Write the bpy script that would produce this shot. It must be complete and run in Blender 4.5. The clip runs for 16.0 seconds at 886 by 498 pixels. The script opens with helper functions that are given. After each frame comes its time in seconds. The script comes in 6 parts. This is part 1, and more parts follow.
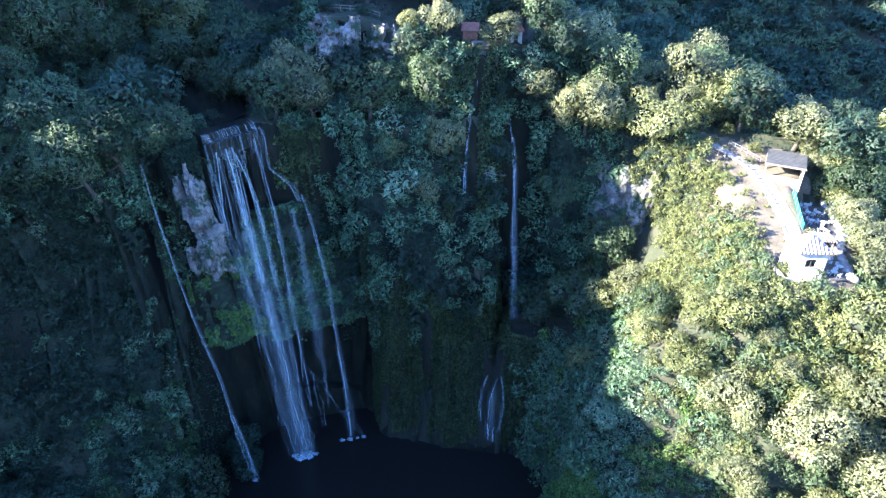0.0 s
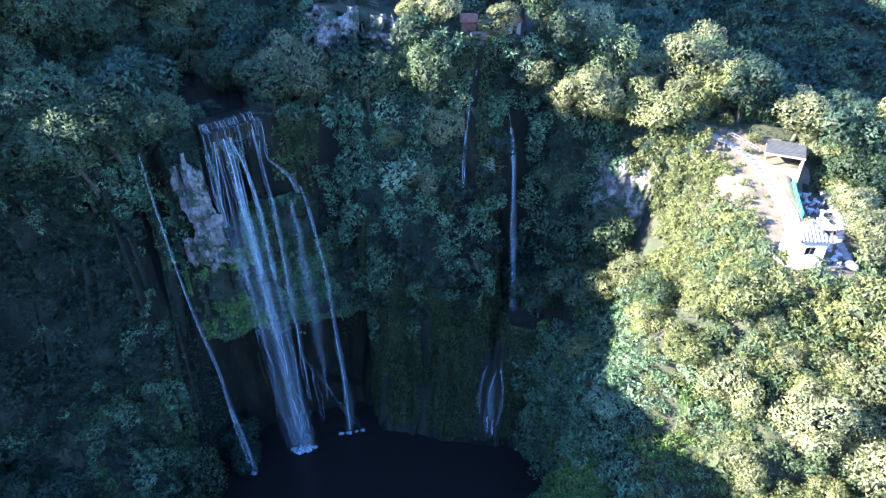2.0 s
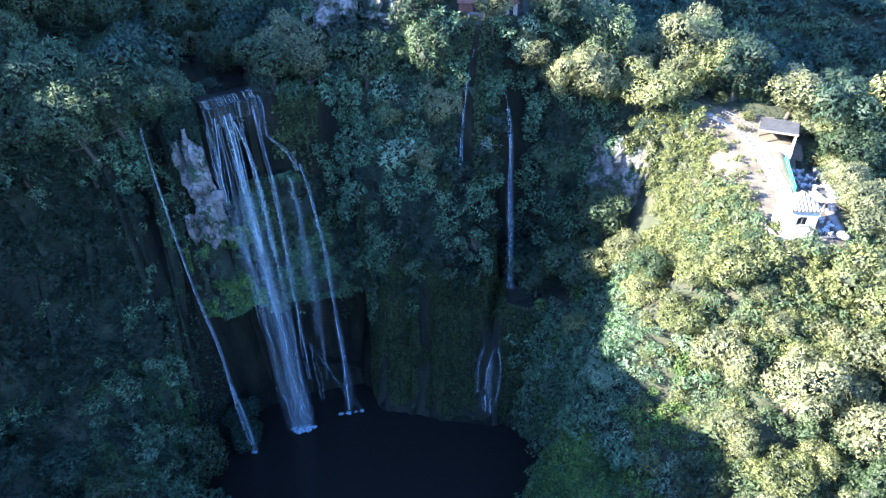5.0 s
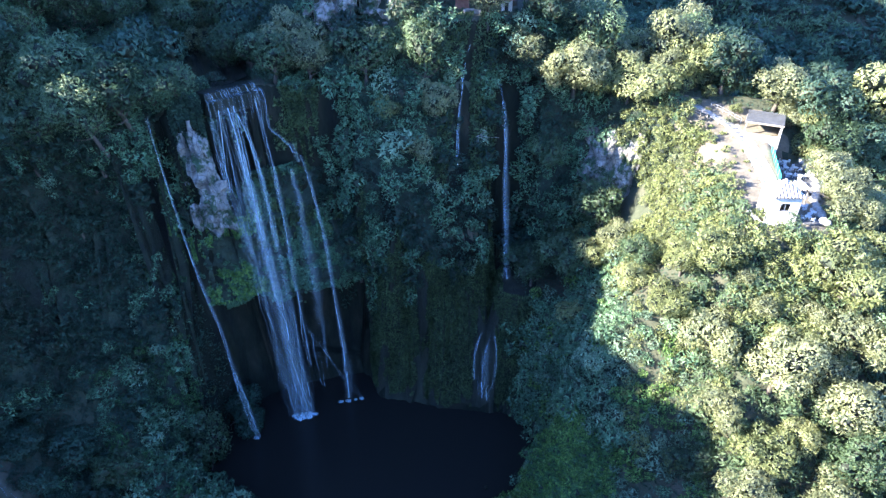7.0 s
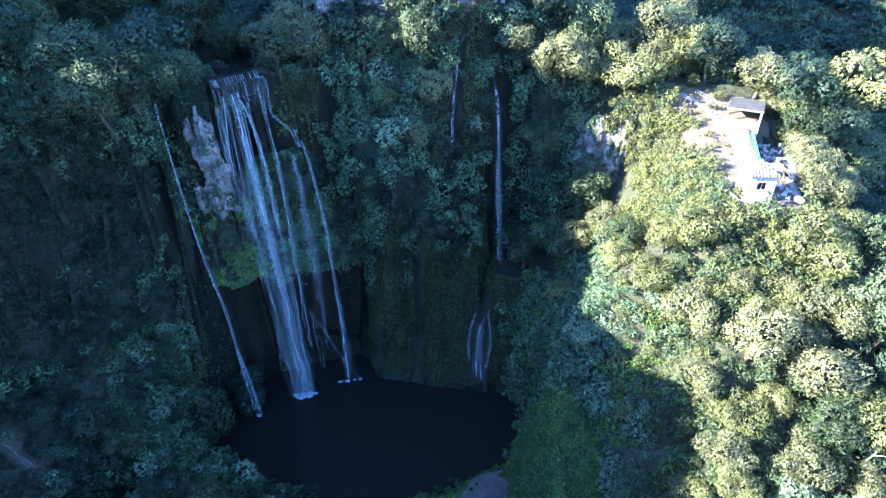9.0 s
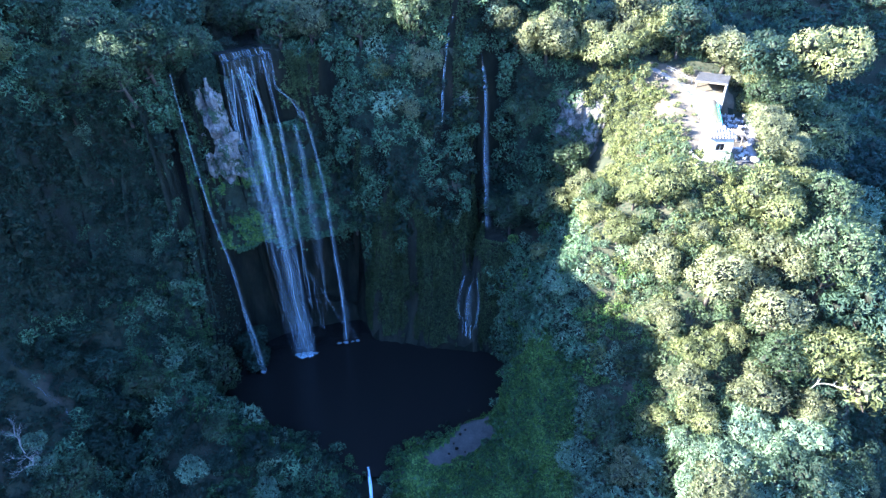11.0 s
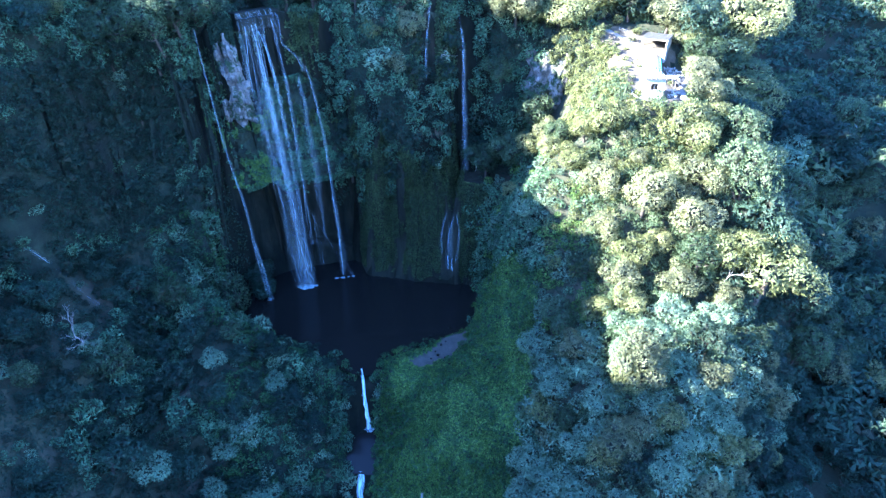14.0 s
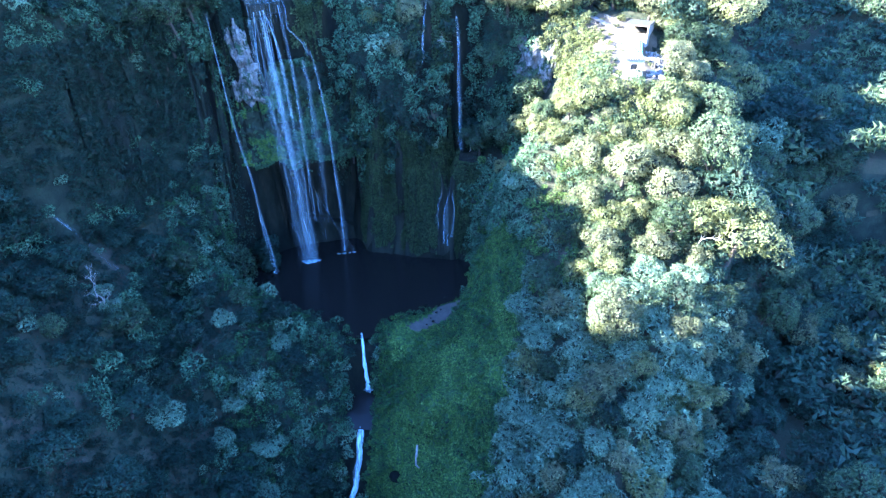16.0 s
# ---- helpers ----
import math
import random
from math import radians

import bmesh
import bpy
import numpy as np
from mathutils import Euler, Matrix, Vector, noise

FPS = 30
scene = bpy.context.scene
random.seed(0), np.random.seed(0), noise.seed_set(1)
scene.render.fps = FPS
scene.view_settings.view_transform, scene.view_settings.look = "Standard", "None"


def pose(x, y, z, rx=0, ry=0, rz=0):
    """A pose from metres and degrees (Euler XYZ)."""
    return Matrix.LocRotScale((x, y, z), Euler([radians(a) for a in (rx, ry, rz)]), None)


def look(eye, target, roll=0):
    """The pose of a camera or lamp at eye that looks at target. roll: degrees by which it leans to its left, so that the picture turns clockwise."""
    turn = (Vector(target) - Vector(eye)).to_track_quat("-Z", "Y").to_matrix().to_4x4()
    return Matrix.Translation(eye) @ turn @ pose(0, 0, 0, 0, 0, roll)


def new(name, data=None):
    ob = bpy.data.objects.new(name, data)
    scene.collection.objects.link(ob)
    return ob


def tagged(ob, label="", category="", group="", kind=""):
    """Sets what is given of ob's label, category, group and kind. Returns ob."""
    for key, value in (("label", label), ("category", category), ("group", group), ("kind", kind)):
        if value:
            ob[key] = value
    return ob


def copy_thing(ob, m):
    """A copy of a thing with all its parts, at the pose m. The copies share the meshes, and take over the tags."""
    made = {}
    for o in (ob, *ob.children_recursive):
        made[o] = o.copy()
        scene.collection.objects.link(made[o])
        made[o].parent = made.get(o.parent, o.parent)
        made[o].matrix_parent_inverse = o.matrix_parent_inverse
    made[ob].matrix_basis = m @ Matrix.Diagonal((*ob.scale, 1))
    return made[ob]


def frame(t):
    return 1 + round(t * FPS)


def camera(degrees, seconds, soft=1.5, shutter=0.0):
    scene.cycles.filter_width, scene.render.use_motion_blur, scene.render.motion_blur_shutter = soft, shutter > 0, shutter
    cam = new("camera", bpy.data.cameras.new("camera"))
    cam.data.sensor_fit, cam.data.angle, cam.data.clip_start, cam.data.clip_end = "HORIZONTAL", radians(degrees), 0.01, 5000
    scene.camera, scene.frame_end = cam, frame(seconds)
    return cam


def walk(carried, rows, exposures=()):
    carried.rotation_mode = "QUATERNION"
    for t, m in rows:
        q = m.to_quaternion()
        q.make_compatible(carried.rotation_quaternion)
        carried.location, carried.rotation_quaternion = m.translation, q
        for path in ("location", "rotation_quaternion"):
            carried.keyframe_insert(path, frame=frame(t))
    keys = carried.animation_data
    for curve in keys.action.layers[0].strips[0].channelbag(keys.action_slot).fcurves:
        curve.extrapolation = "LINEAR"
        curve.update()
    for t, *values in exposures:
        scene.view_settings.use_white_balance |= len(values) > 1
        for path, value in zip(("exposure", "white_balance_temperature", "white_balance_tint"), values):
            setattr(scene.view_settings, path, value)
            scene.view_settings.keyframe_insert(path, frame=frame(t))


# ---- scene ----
cam = camera(72.0, 16.0, 1.35)
PATH = [
    (0, (0.801, -1.389, 119.377), (0.625, 0.321, 118.353), 0.40),
    (0.5, (0.841, -1.473, 118.991), (0.665, 0.236, 117.967), 0.40),
    (1, (0.875, -1.585, 118.574), (0.700, 0.124, 117.550), 0.39),
    (1.5, (0.921, -1.780, 118.102), (0.747, -0.070, 117.079), 0.37),
    (2, (0.997, -2.102, 117.568), (0.823, -0.391, 116.546), 0.33),
    (2.5, (1.085, -2.539, 116.968), (0.912, -0.829, 115.946), 0.31),
    (3, (1.151, -3.051, 116.310), (0.979, -1.341, 115.288), 0.30),
    (3.5, (1.187, -3.612, 115.633), (1.015, -1.902, 114.611), 0.30),
    (4, (1.214, -4.210, 114.964), (1.044, -2.500, 113.942), 0.30),
    (6.5, (2.469, -8.801, 114.030), (2.296, -7.087, 113.013), 0.20),
    (7, (2.651, -10.026, 113.965), (2.480, -8.312, 112.947), 0.21),
    (7.5, (2.887, -11.342, 113.887), (2.717, -9.629, 112.868), 0.23),
    (8, (3.205, -12.822, 113.760), (3.038, -11.109, 112.741), 0.23),
    (8.5, (3.590, -14.439, 113.573), (3.423, -12.726, 112.555), 0.20),
    (11, (7.338, -30.259, 111.541), (7.175, -28.545, 110.523), 0.20),
    (11.5, (8.354, -34.611, 110.893), (8.193, -32.896, 109.877), 0.26),
    (12, (9.446, -39.096, 110.271), (9.285, -37.380, 109.256), 0.29),
    (12.5, (10.606, -43.768, 109.645), (10.446, -42.051, 108.630), 0.30),
    (13, (11.797, -48.630, 108.988), (11.639, -46.913, 107.974), 0.29),
    (13.5, (13.009, -53.649, 108.310), (12.851, -51.932, 107.296), 0.27),
    (14, (14.180, -58.661, 107.650), (14.023, -56.943, 106.637), 0.23),
    (14.5, (15.196, -63.284, 107.084), (15.037, -61.566, 106.071), 0.21),
    (15, (16.042, -67.065, 106.644), (15.882, -65.347, 105.631), 0.20),
    (15.5, (16.819, -69.809, 106.257), (16.657, -68.091, 105.247), 0.20),
    (16, (17.592, -71.825, 105.845), (17.426, -70.105, 104.838), 0.20),
]
walk(cam, [(t, look(eye, target, roll)) for t, eye, target, roll in PATH], [(0.0, 3.4, 4950, 18), (4.0, 3.42, 4950, 18), (8.0, 3.48, 4900, 18), (12.0, 3.66, 4670, 18), (16.0, 4.1, 4520, 17)])

# ---- sky, sun ----
SUN_TO = Vector((-0.88, -0.25, 0.40)).normalized()
world = bpy.data.worlds.new("sky")
scene.world = world
world.use_nodes = True
wn = world.node_tree.nodes
sky = wn.new("ShaderNodeTexSky")
sky.sky_type, sky.sun_disc = "NISHITA", False
sky.sun_elevation = math.asin(SUN_TO.z)
sky.sun_rotation = math.atan2(SUN_TO.x, SUN_TO.y)
sky.air_density, sky.dust_density, sky.ozone_density = 1.0, 0.3, 3.5
wn["Background"].inputs["Strength"].default_value = 0.08
deep = wn.new("ShaderNodeMix")
deep.data_type, deep.blend_type = "RGBA", "MULTIPLY"
deep.inputs["Factor"].default_value, deep.inputs["B"].default_value = 1.0, (1.0, 1.0, 1.10, 1)
world.node_tree.links.new(sky.outputs["Color"], deep.inputs["A"])
world.node_tree.links.new(deep.outputs["Result"], wn["Background"].inputs["Color"])
sun = new("sun", bpy.data.lights.new("sun", "SUN"))
sun.data.energy, sun.data.angle, sun.data.color = 5.0, radians(0.5), (1.0, 0.82, 0.53)
sun.matrix_world = look(SUN_TO * 300, (0, 0, 0))


# ---- materials ----
def material(name, rough=0.8, metal=0.0):
    m = bpy.data.materials.new(name)
    m.use_nodes = True
    b = m.node_tree.nodes["Principled BSDF"]
    b.inputs["Roughness"].default_value, b.inputs["Metallic"].default_value = rough, metal
    return m, m.node_tree.nodes, m.node_tree.links, b


def ramp(n, l, src, stops):
    r = n.new("ShaderNodeValToRGB")
    e = r.color_ramp.elements
    while len(e) < len(stops):
        e.new(0.5)
    for k, (p, c) in zip(e, stops):
        k.position, k.color = p, (*c, 1)
    l.new(src, r.inputs["Fac"])
    return r.outputs["Color"]


def noise_tex(n, l, scale, detail=4.0, rough=0.6, stretch=None, coord="Object"):
    tc = n.new("ShaderNodeTexCoord")
    t = n.new("ShaderNodeTexNoise")
    t.inputs["Scale"].default_value, t.inputs["Detail"].default_value, t.inputs["Roughness"].default_value = scale, detail, rough
    src = tc.outputs[coord]
    if stretch:
        mp = n.new("ShaderNodeMapping")
        mp.inputs["Scale"].default_value = stretch
        l.new(src, mp.inputs["Vector"])
        src = mp.outputs["Vector"]
    l.new(src, t.inputs["Vector"])
    return t.outputs["Fac"]


def mixed(n, l, fac, a, b, mode="MIX"):
    x = n.new("ShaderNodeMix")
    x.data_type, x.blend_type = "RGBA", mode
    for s, v in ((x.inputs["Factor"], fac), (x.inputs["A"], a), (x.inputs["B"], b)):
        if hasattr(v, "links"):
            l.new(v, s)
        else:
            s.default_value = v if isinstance(v, float) else (*v, 1)
    return x.outputs["Result"]


def bumped(n, l, b, height, strength=0.5, distance=0.1):
    u = n.new("ShaderNodeBump")
    u.inputs["Strength"].default_value, u.inputs["Distance"].default_value = strength, distance
    l.new(height, u.inputs["Height"])
    l.new(u.outputs["Normal"], b.inputs["Normal"])


def speckled(name, stops, scale, fine, rough=0.85, bump=0.5, dist=0.1, stretch=None):
    """A mineral or wooden surface: broad patches times fine grain, with relief."""
    m, n, l, b = material(name, rough)
    broad = ramp(n, l, noise_tex(n, l, scale, 5, 0.65, stretch), stops)
    grain = noise_tex(n, l, fine, 6, 0.7, stretch)
    l.new(mixed(n, l, 0.75, broad, ramp(n, l, grain, [(0.25, (0.45,) * 3), (0.75, (1.25,) * 3)]), "MULTIPLY"), b.inputs["Base Color"])
    bumped(n, l, b, grain, bump, dist)
    return m


def foliage(name, dark, mid, light, spread=0.55, seed=0.0):
    """Leaves: tint by tree, by leaf and by clump; thin enough to let some light through."""
    m, n, l, b = material(name, 0.55)
    info, geo = n.new("ShaderNodeObjectInfo"), n.new("ShaderNodeNewGeometry")
    tint = n.new("ShaderNodeMath")
    tint.operation = "MULTIPLY_ADD"
    l.new(geo.outputs["Random Per Island"], tint.inputs[0])
    tint.inputs[1].default_value = spread
    half = n.new("ShaderNodeMath")
    half.operation = "MULTIPLY"
    l.new(info.outputs["Random"], half.inputs[0])
    half.inputs[1].default_value = 1.0 - spread
    l.new(half.outputs[0], tint.inputs[2])
    leaf = ramp(n, l, tint.outputs[0], [(0.0, tuple(0.72 * c for c in dark)), (0.5, mid), (1.0, tuple(1.22 * c for c in light))])
    flecks = ramp(n, l, noise_tex(n, l, 4.5, 3, 0.75), [(0.34, (0.68, 0.70, 0.70)), (0.66, (1.3, 1.28, 1.24))])
    leaf = mixed(n, l, 0.8, leaf, flecks, "MULTIPLY")
    clump = ramp(n, l, noise_tex(n, l, 0.22, 3, 0.6), [(0.3, (0.62, 0.66, 0.7)), (0.7, (1.25, 1.2, 1.05))])
    col = mixed(n, l, 0.8, leaf, clump, "MULTIPLY")
    l.new(col, b.inputs["Base Color"])
    bumped(n, l, b, noise_tex(n, l, 3.6, 3, 0.7), 0.9, 0.25)
    b.inputs["Specular IOR Level"].default_value = 0.35
    out = n["Material Output"]
    tr, mx = n.new("ShaderNodeBsdfTranslucent"), n.new("ShaderNodeMixShader")
    l.new(col, tr.inputs["Color"])
    mx.inputs["Fac"].default_value = 0.44
    l.new(b.outputs["BSDF"], mx.inputs[1])
    l.new(tr.outputs["BSDF"], mx.inputs[2])
    l.new(mx.outputs["Shader"], out.inputs["Surface"])
    return m


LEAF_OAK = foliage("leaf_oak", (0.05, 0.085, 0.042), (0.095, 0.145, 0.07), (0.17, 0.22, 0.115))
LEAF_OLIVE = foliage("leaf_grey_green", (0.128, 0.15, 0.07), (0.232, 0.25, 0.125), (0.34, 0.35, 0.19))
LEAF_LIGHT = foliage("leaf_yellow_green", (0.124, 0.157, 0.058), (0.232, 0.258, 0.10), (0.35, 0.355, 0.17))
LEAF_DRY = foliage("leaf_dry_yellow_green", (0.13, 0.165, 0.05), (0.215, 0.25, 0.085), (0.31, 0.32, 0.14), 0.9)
# leaf green darkened to carry the shade of gorge and far slopes
LEAF_SHADE_DARK = foliage("leaf_shade_dark_green", (0.021, 0.045, 0.030), (0.043, 0.080, 0.052), (0.09, 0.145, 0.095))
LEAF_SHRUB = foliage("leaf_shrub", (0.066, 0.125, 0.070), (0.13, 0.225, 0.125), (0.215, 0.325, 0.19), 0.8)
# pale leaf, lightened further for haze and bounced light in the shade
LEAF_PALE = foliage("leaf_pale", (0.165, 0.24, 0.155), (0.255, 0.355, 0.23), (0.34, 0.45, 0.29), 0.7)
LEAF_IVY = foliage("leaf_ivy", (0.04, 0.095, 0.036), (0.082, 0.165, 0.06), (0.14, 0.235, 0.09), 0.8)
LEAF_MOSS = foliage("leaf_moss", (0.035, 0.058, 0.024), (0.07, 0.105, 0.043), (0.12, 0.16, 0.07), 1.0)
LEAF_GRASS = foliage("leaf_grass", (0.070, 0.14, 0.032), (0.145, 0.25, 0.060), (0.245, 0.36, 0.10), 1.0)
# inner twig mass, coloured dark to paint the shade between the leaves
TWIG_SHADE = speckled("twig_shade", [(0.3, (0.022, 0.032, 0.018)), (0.7, (0.05, 0.06, 0.034))], 1.5, 6.0, 0.95)
BARK = speckled("bark", [(0.3, (0.05, 0.04, 0.03)), (0.7, (0.12, 0.098, 0.075))], 1.5, 9.0, 0.9, 0.6, 0.05, (1, 1, 0.3))
DEADWOOD = speckled("dead_wood", [(0.3, (0.34, 0.31, 0.27)), (0.7, (0.55, 0.52, 0.47))], 1.5, 9.0, 0.85)
EARTH = speckled("earth", [(0.3, (0.03, 0.04, 0.018)), (0.5, (0.046, 0.052, 0.026)), (0.72, (0.085, 0.07, 0.046))], 0.12, 1.6, 0.95, 0.8, 0.3)
# wet rock, coloured near black to carry the recess's shade as well
WET_SHADE_ROCK = speckled("wet_mossy_shade_rock", [(0.32, (0.009, 0.010, 0.009)), (0.5, (0.015, 0.018, 0.012)), (0.7, (0.032, 0.029, 0.020))], 0.18, 0.9, 0.8, 0.9, 0.5, (1, 1, 0.35))
WET_SHADE_ROCK.node_tree.nodes["Principled BSDF"].inputs["Specular IOR Level"].default_value = 0.06
PALE_ROCK = speckled("pale_travertine", [(0.34, (0.11, 0.10, 0.09)), (0.46, (0.22, 0.205, 0.185)), (0.7, (0.40, 0.375, 0.34))], 0.5, 1.8, 0.9, 1.0, 0.6, (1, 1, 0.45))
rn, rl = PALE_ROCK.node_tree.nodes, PALE_ROCK.node_tree.links
rb = rn["Principled BSDF"]
plain = rb.inputs["Base Color"].links[0].from_socket
crack = rn.new("ShaderNodeTexVoronoi")
crack.feature = "DISTANCE_TO_EDGE"
crack.inputs["Scale"].default_value = 0.45
crack.inputs["Randomness"].default_value = 1.0
rl.new(rn.new("ShaderNodeTexCoord").outputs["Object"], crack.inputs["Vector"])
dark = mixed(rn, rl, 0.9, plain, ramp(rn, rl, crack.outputs["Distance"], [(0.0, (0.45, 0.44, 0.43)), (0.05, (1.0, 1.0, 1.0))]), "MULTIPLY")
moss_at = ramp(rn, rl, noise_tex(rn, rl, 0.35, 6, 0.75), [(0.50, (0, 0, 0)), (0.56, (1, 1, 1))])
rl.new(mixed(rn, rl, moss_at, dark, (0.035, 0.06, 0.025)), rb.inputs["Base Color"])
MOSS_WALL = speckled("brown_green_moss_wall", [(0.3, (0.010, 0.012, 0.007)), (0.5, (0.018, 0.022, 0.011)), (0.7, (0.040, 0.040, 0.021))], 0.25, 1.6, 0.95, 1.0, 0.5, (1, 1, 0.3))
DUST = speckled("dusty_ground", [(0.3, (0.085, 0.072, 0.045)), (0.7, (0.185, 0.155, 0.11))], 0.25, 2.5, 0.95, 0.5, 0.08)
# mossy rock, darkened to paint the shaded gaps between the shrubs
MOSSY = speckled("mossy_cliff", [(0.3, (0.010, 0.017, 0.009)), (0.5, (0.022, 0.034, 0.018)), (0.72, (0.045, 0.062, 0.034))], 0.3, 1.8, 0.9, 1.0, 0.5)
TURF = speckled("turf", [(0.3, (0.05, 0.095, 0.04)), (0.5, (0.09, 0.155, 0.06)), (0.72, (0.13, 0.20, 0.08))], 0.3, 2.2, 0.95, 0.8, 0.3)
SAND = speckled("grey_sand", [(0.3, (0.062, 0.058, 0.046)), (0.7, (0.14, 0.13, 0.105))], 0.4, 3.0, 0.9, 0.4, 0.05)
PAVING = speckled("pale_stone_paving", [(0.3, (0.22, 0.21, 0.195)), (0.7, (0.34, 0.325, 0.30))], 0.8, 5.0, 0.85, 0.4, 0.03)


def mesh_of(verts, faces, name, mats, idx=None, smooth=False):
    me = bpy.data.meshes.new(name)
    verts, faces = np.asarray(verts, np.float32), np.asarray(faces, np.int32)
    k = faces.shape[1]
    me.vertices.add(len(verts))
    me.vertices.foreach_set("co", verts.ravel())
    me.loops.add(faces.size)
    me.loops.foreach_set("vertex_index", faces.ravel())
    me.polygons.add(len(faces))
    me.polygons.foreach_set("loop_start", np.arange(0, faces.size, k, dtype=np.int32))
    me.polygons.foreach_set("loop_total", np.full(len(faces), k, np.int32))
    for m in mats:
        me.materials.append(m)
    if idx is not None:
        me.polygons.foreach_set("material_index", np.asarray(idx, np.int32))
    me.polygons.foreach_set("use_smooth", np.full(len(faces), smooth))
    me.update(calc_edges=True)
    return me


# ---- the lie of the land ----
rng = np.random.default_rng(7)
TABLE = rng.random((64, 64, 64)).astype(np.float32)


def fuzz(x, y, z, size, octaves=3):
    """Smooth random values between -1 and 1 in space."""
    out, amp, tot = 0.0, 1.0, 0.0
    for o in range(octaves):
        p = [np.asarray(v, float) / size * 2**o + 17.3 * o for v in (x, y, z)]
        i = [np.floor(v).astype(int) for v in p]
        f = [v - j for v, j in zip(p, i)]
        f = [v * v * (3 - 2 * v) for v in f]
        acc = 0.0
        for a in (0, 1):
            for b in (0, 1):
                for c in (0, 1):
                    w = (f[0] if a else 1 - f[0]) * (f[1] if b else 1 - f[1]) * (f[2] if c else 1 - f[2])
                    acc = acc + w * TABLE[(i[0] + a) % 64, (i[1] + b) % 64, (i[2] + c) % 64]
        out, tot, amp = out + amp * (acc * 2 - 1), tot + amp, amp * 0.5
    return out / tot


def step(a, b, v):
    t = np.clip((v - a) / (b - a), 0, 1)
    return t * t * (3 - 2 * t)


def soft_min(a, b, k):
    h = np.clip(0.5 + 0.5 * (b - a) / k, 0, 1)
    return b * (1 - h) + a * h - k * h * (1 - h)


def soft_max(a, b, k):
    return -soft_min(-a, -b, k)


def outline_distance(x, y, ring):
    """Distance to a closed outline, negative inside."""
    best, inside = np.full(np.shape(x), 1e9), np.zeros(np.shape(x), bool)
    for (ax, ay), (bx, by) in zip(ring, ring[1:] + ring[:1]):
        dx, dy = bx - ax, by - ay
        t = np.clip(((x - ax) * dx + (y - ay) * dy) / (dx * dx + dy * dy), 0, 1)
        best = np.minimum(best, np.hypot(x - ax - t * dx, y - ay - t * dy))
        if ay != by:
            inside ^= ((ay > y) != (by > y)) & (x < (bx - ax) * (y - ay) / (by - ay) + ax)
    return np.where(inside, -best, best)


POOL = [(-64, 85), (-60, 91), (-50, 96), (-44, 99), (-36, 103), (-30, 105), (-17, 104), (-5, 102), (4, 102), (13, 99),
        (18, 92), (17, 84), (12, 79), (4, 77.5), (-3, 74.5), (-11, 70), (-15, 64), (-15, 59), (-19.5, 59), (-25, 66), (-34, 69.5), (-46, 72), (-58, 76)]
BEACH = [(-5, 63.2), (-1.2, 66.8), (0.5, 70), (2.2, 74.2), (6, 76), (10, 74.5), (11.5, 70.5), (9.5, 66), (4.5, 63), (0.5, 62.6), (-4, 61.6)]
RILL = [(-94.4, 48.2), (-92.3, 50.9), (-90.9, 52.7), (-89.1, 54.6), (-83.4, 53.2), (-79.0, 51.6), (-74.0, 49.2)]
RIM_X = [-160, -100, -88, -80, -66, -60, -57, -53, -46, -38, -28, -18, -8, 0, 6, 10, 16, 24, 28, 33, 39, 46, 60]
RIM_Y = [20, 44, 60, 79, 85, 87.5, 91, 96.5, 105, 109, 111, 114, 119, 124, 126, 126, 126, 127, 126, 123.5, 121, 119, 119]


def rim(x):
    return np.interp(x, RIM_X, RIM_Y)


def stream_x(y):
    return np.interp(y, [-120, 0, 30, 38, 54, 59], [10, -10, -16.5, -14.5, -17, -17])


def stream_z(y):
    return np.interp(y, [-120, 0, 30, 34, 37.5, 40, 53, 55.2, 57.5, 60], [-60, -40, -35, -32, -19, -16.5, -14.3, -13, -1.5, -0.6])


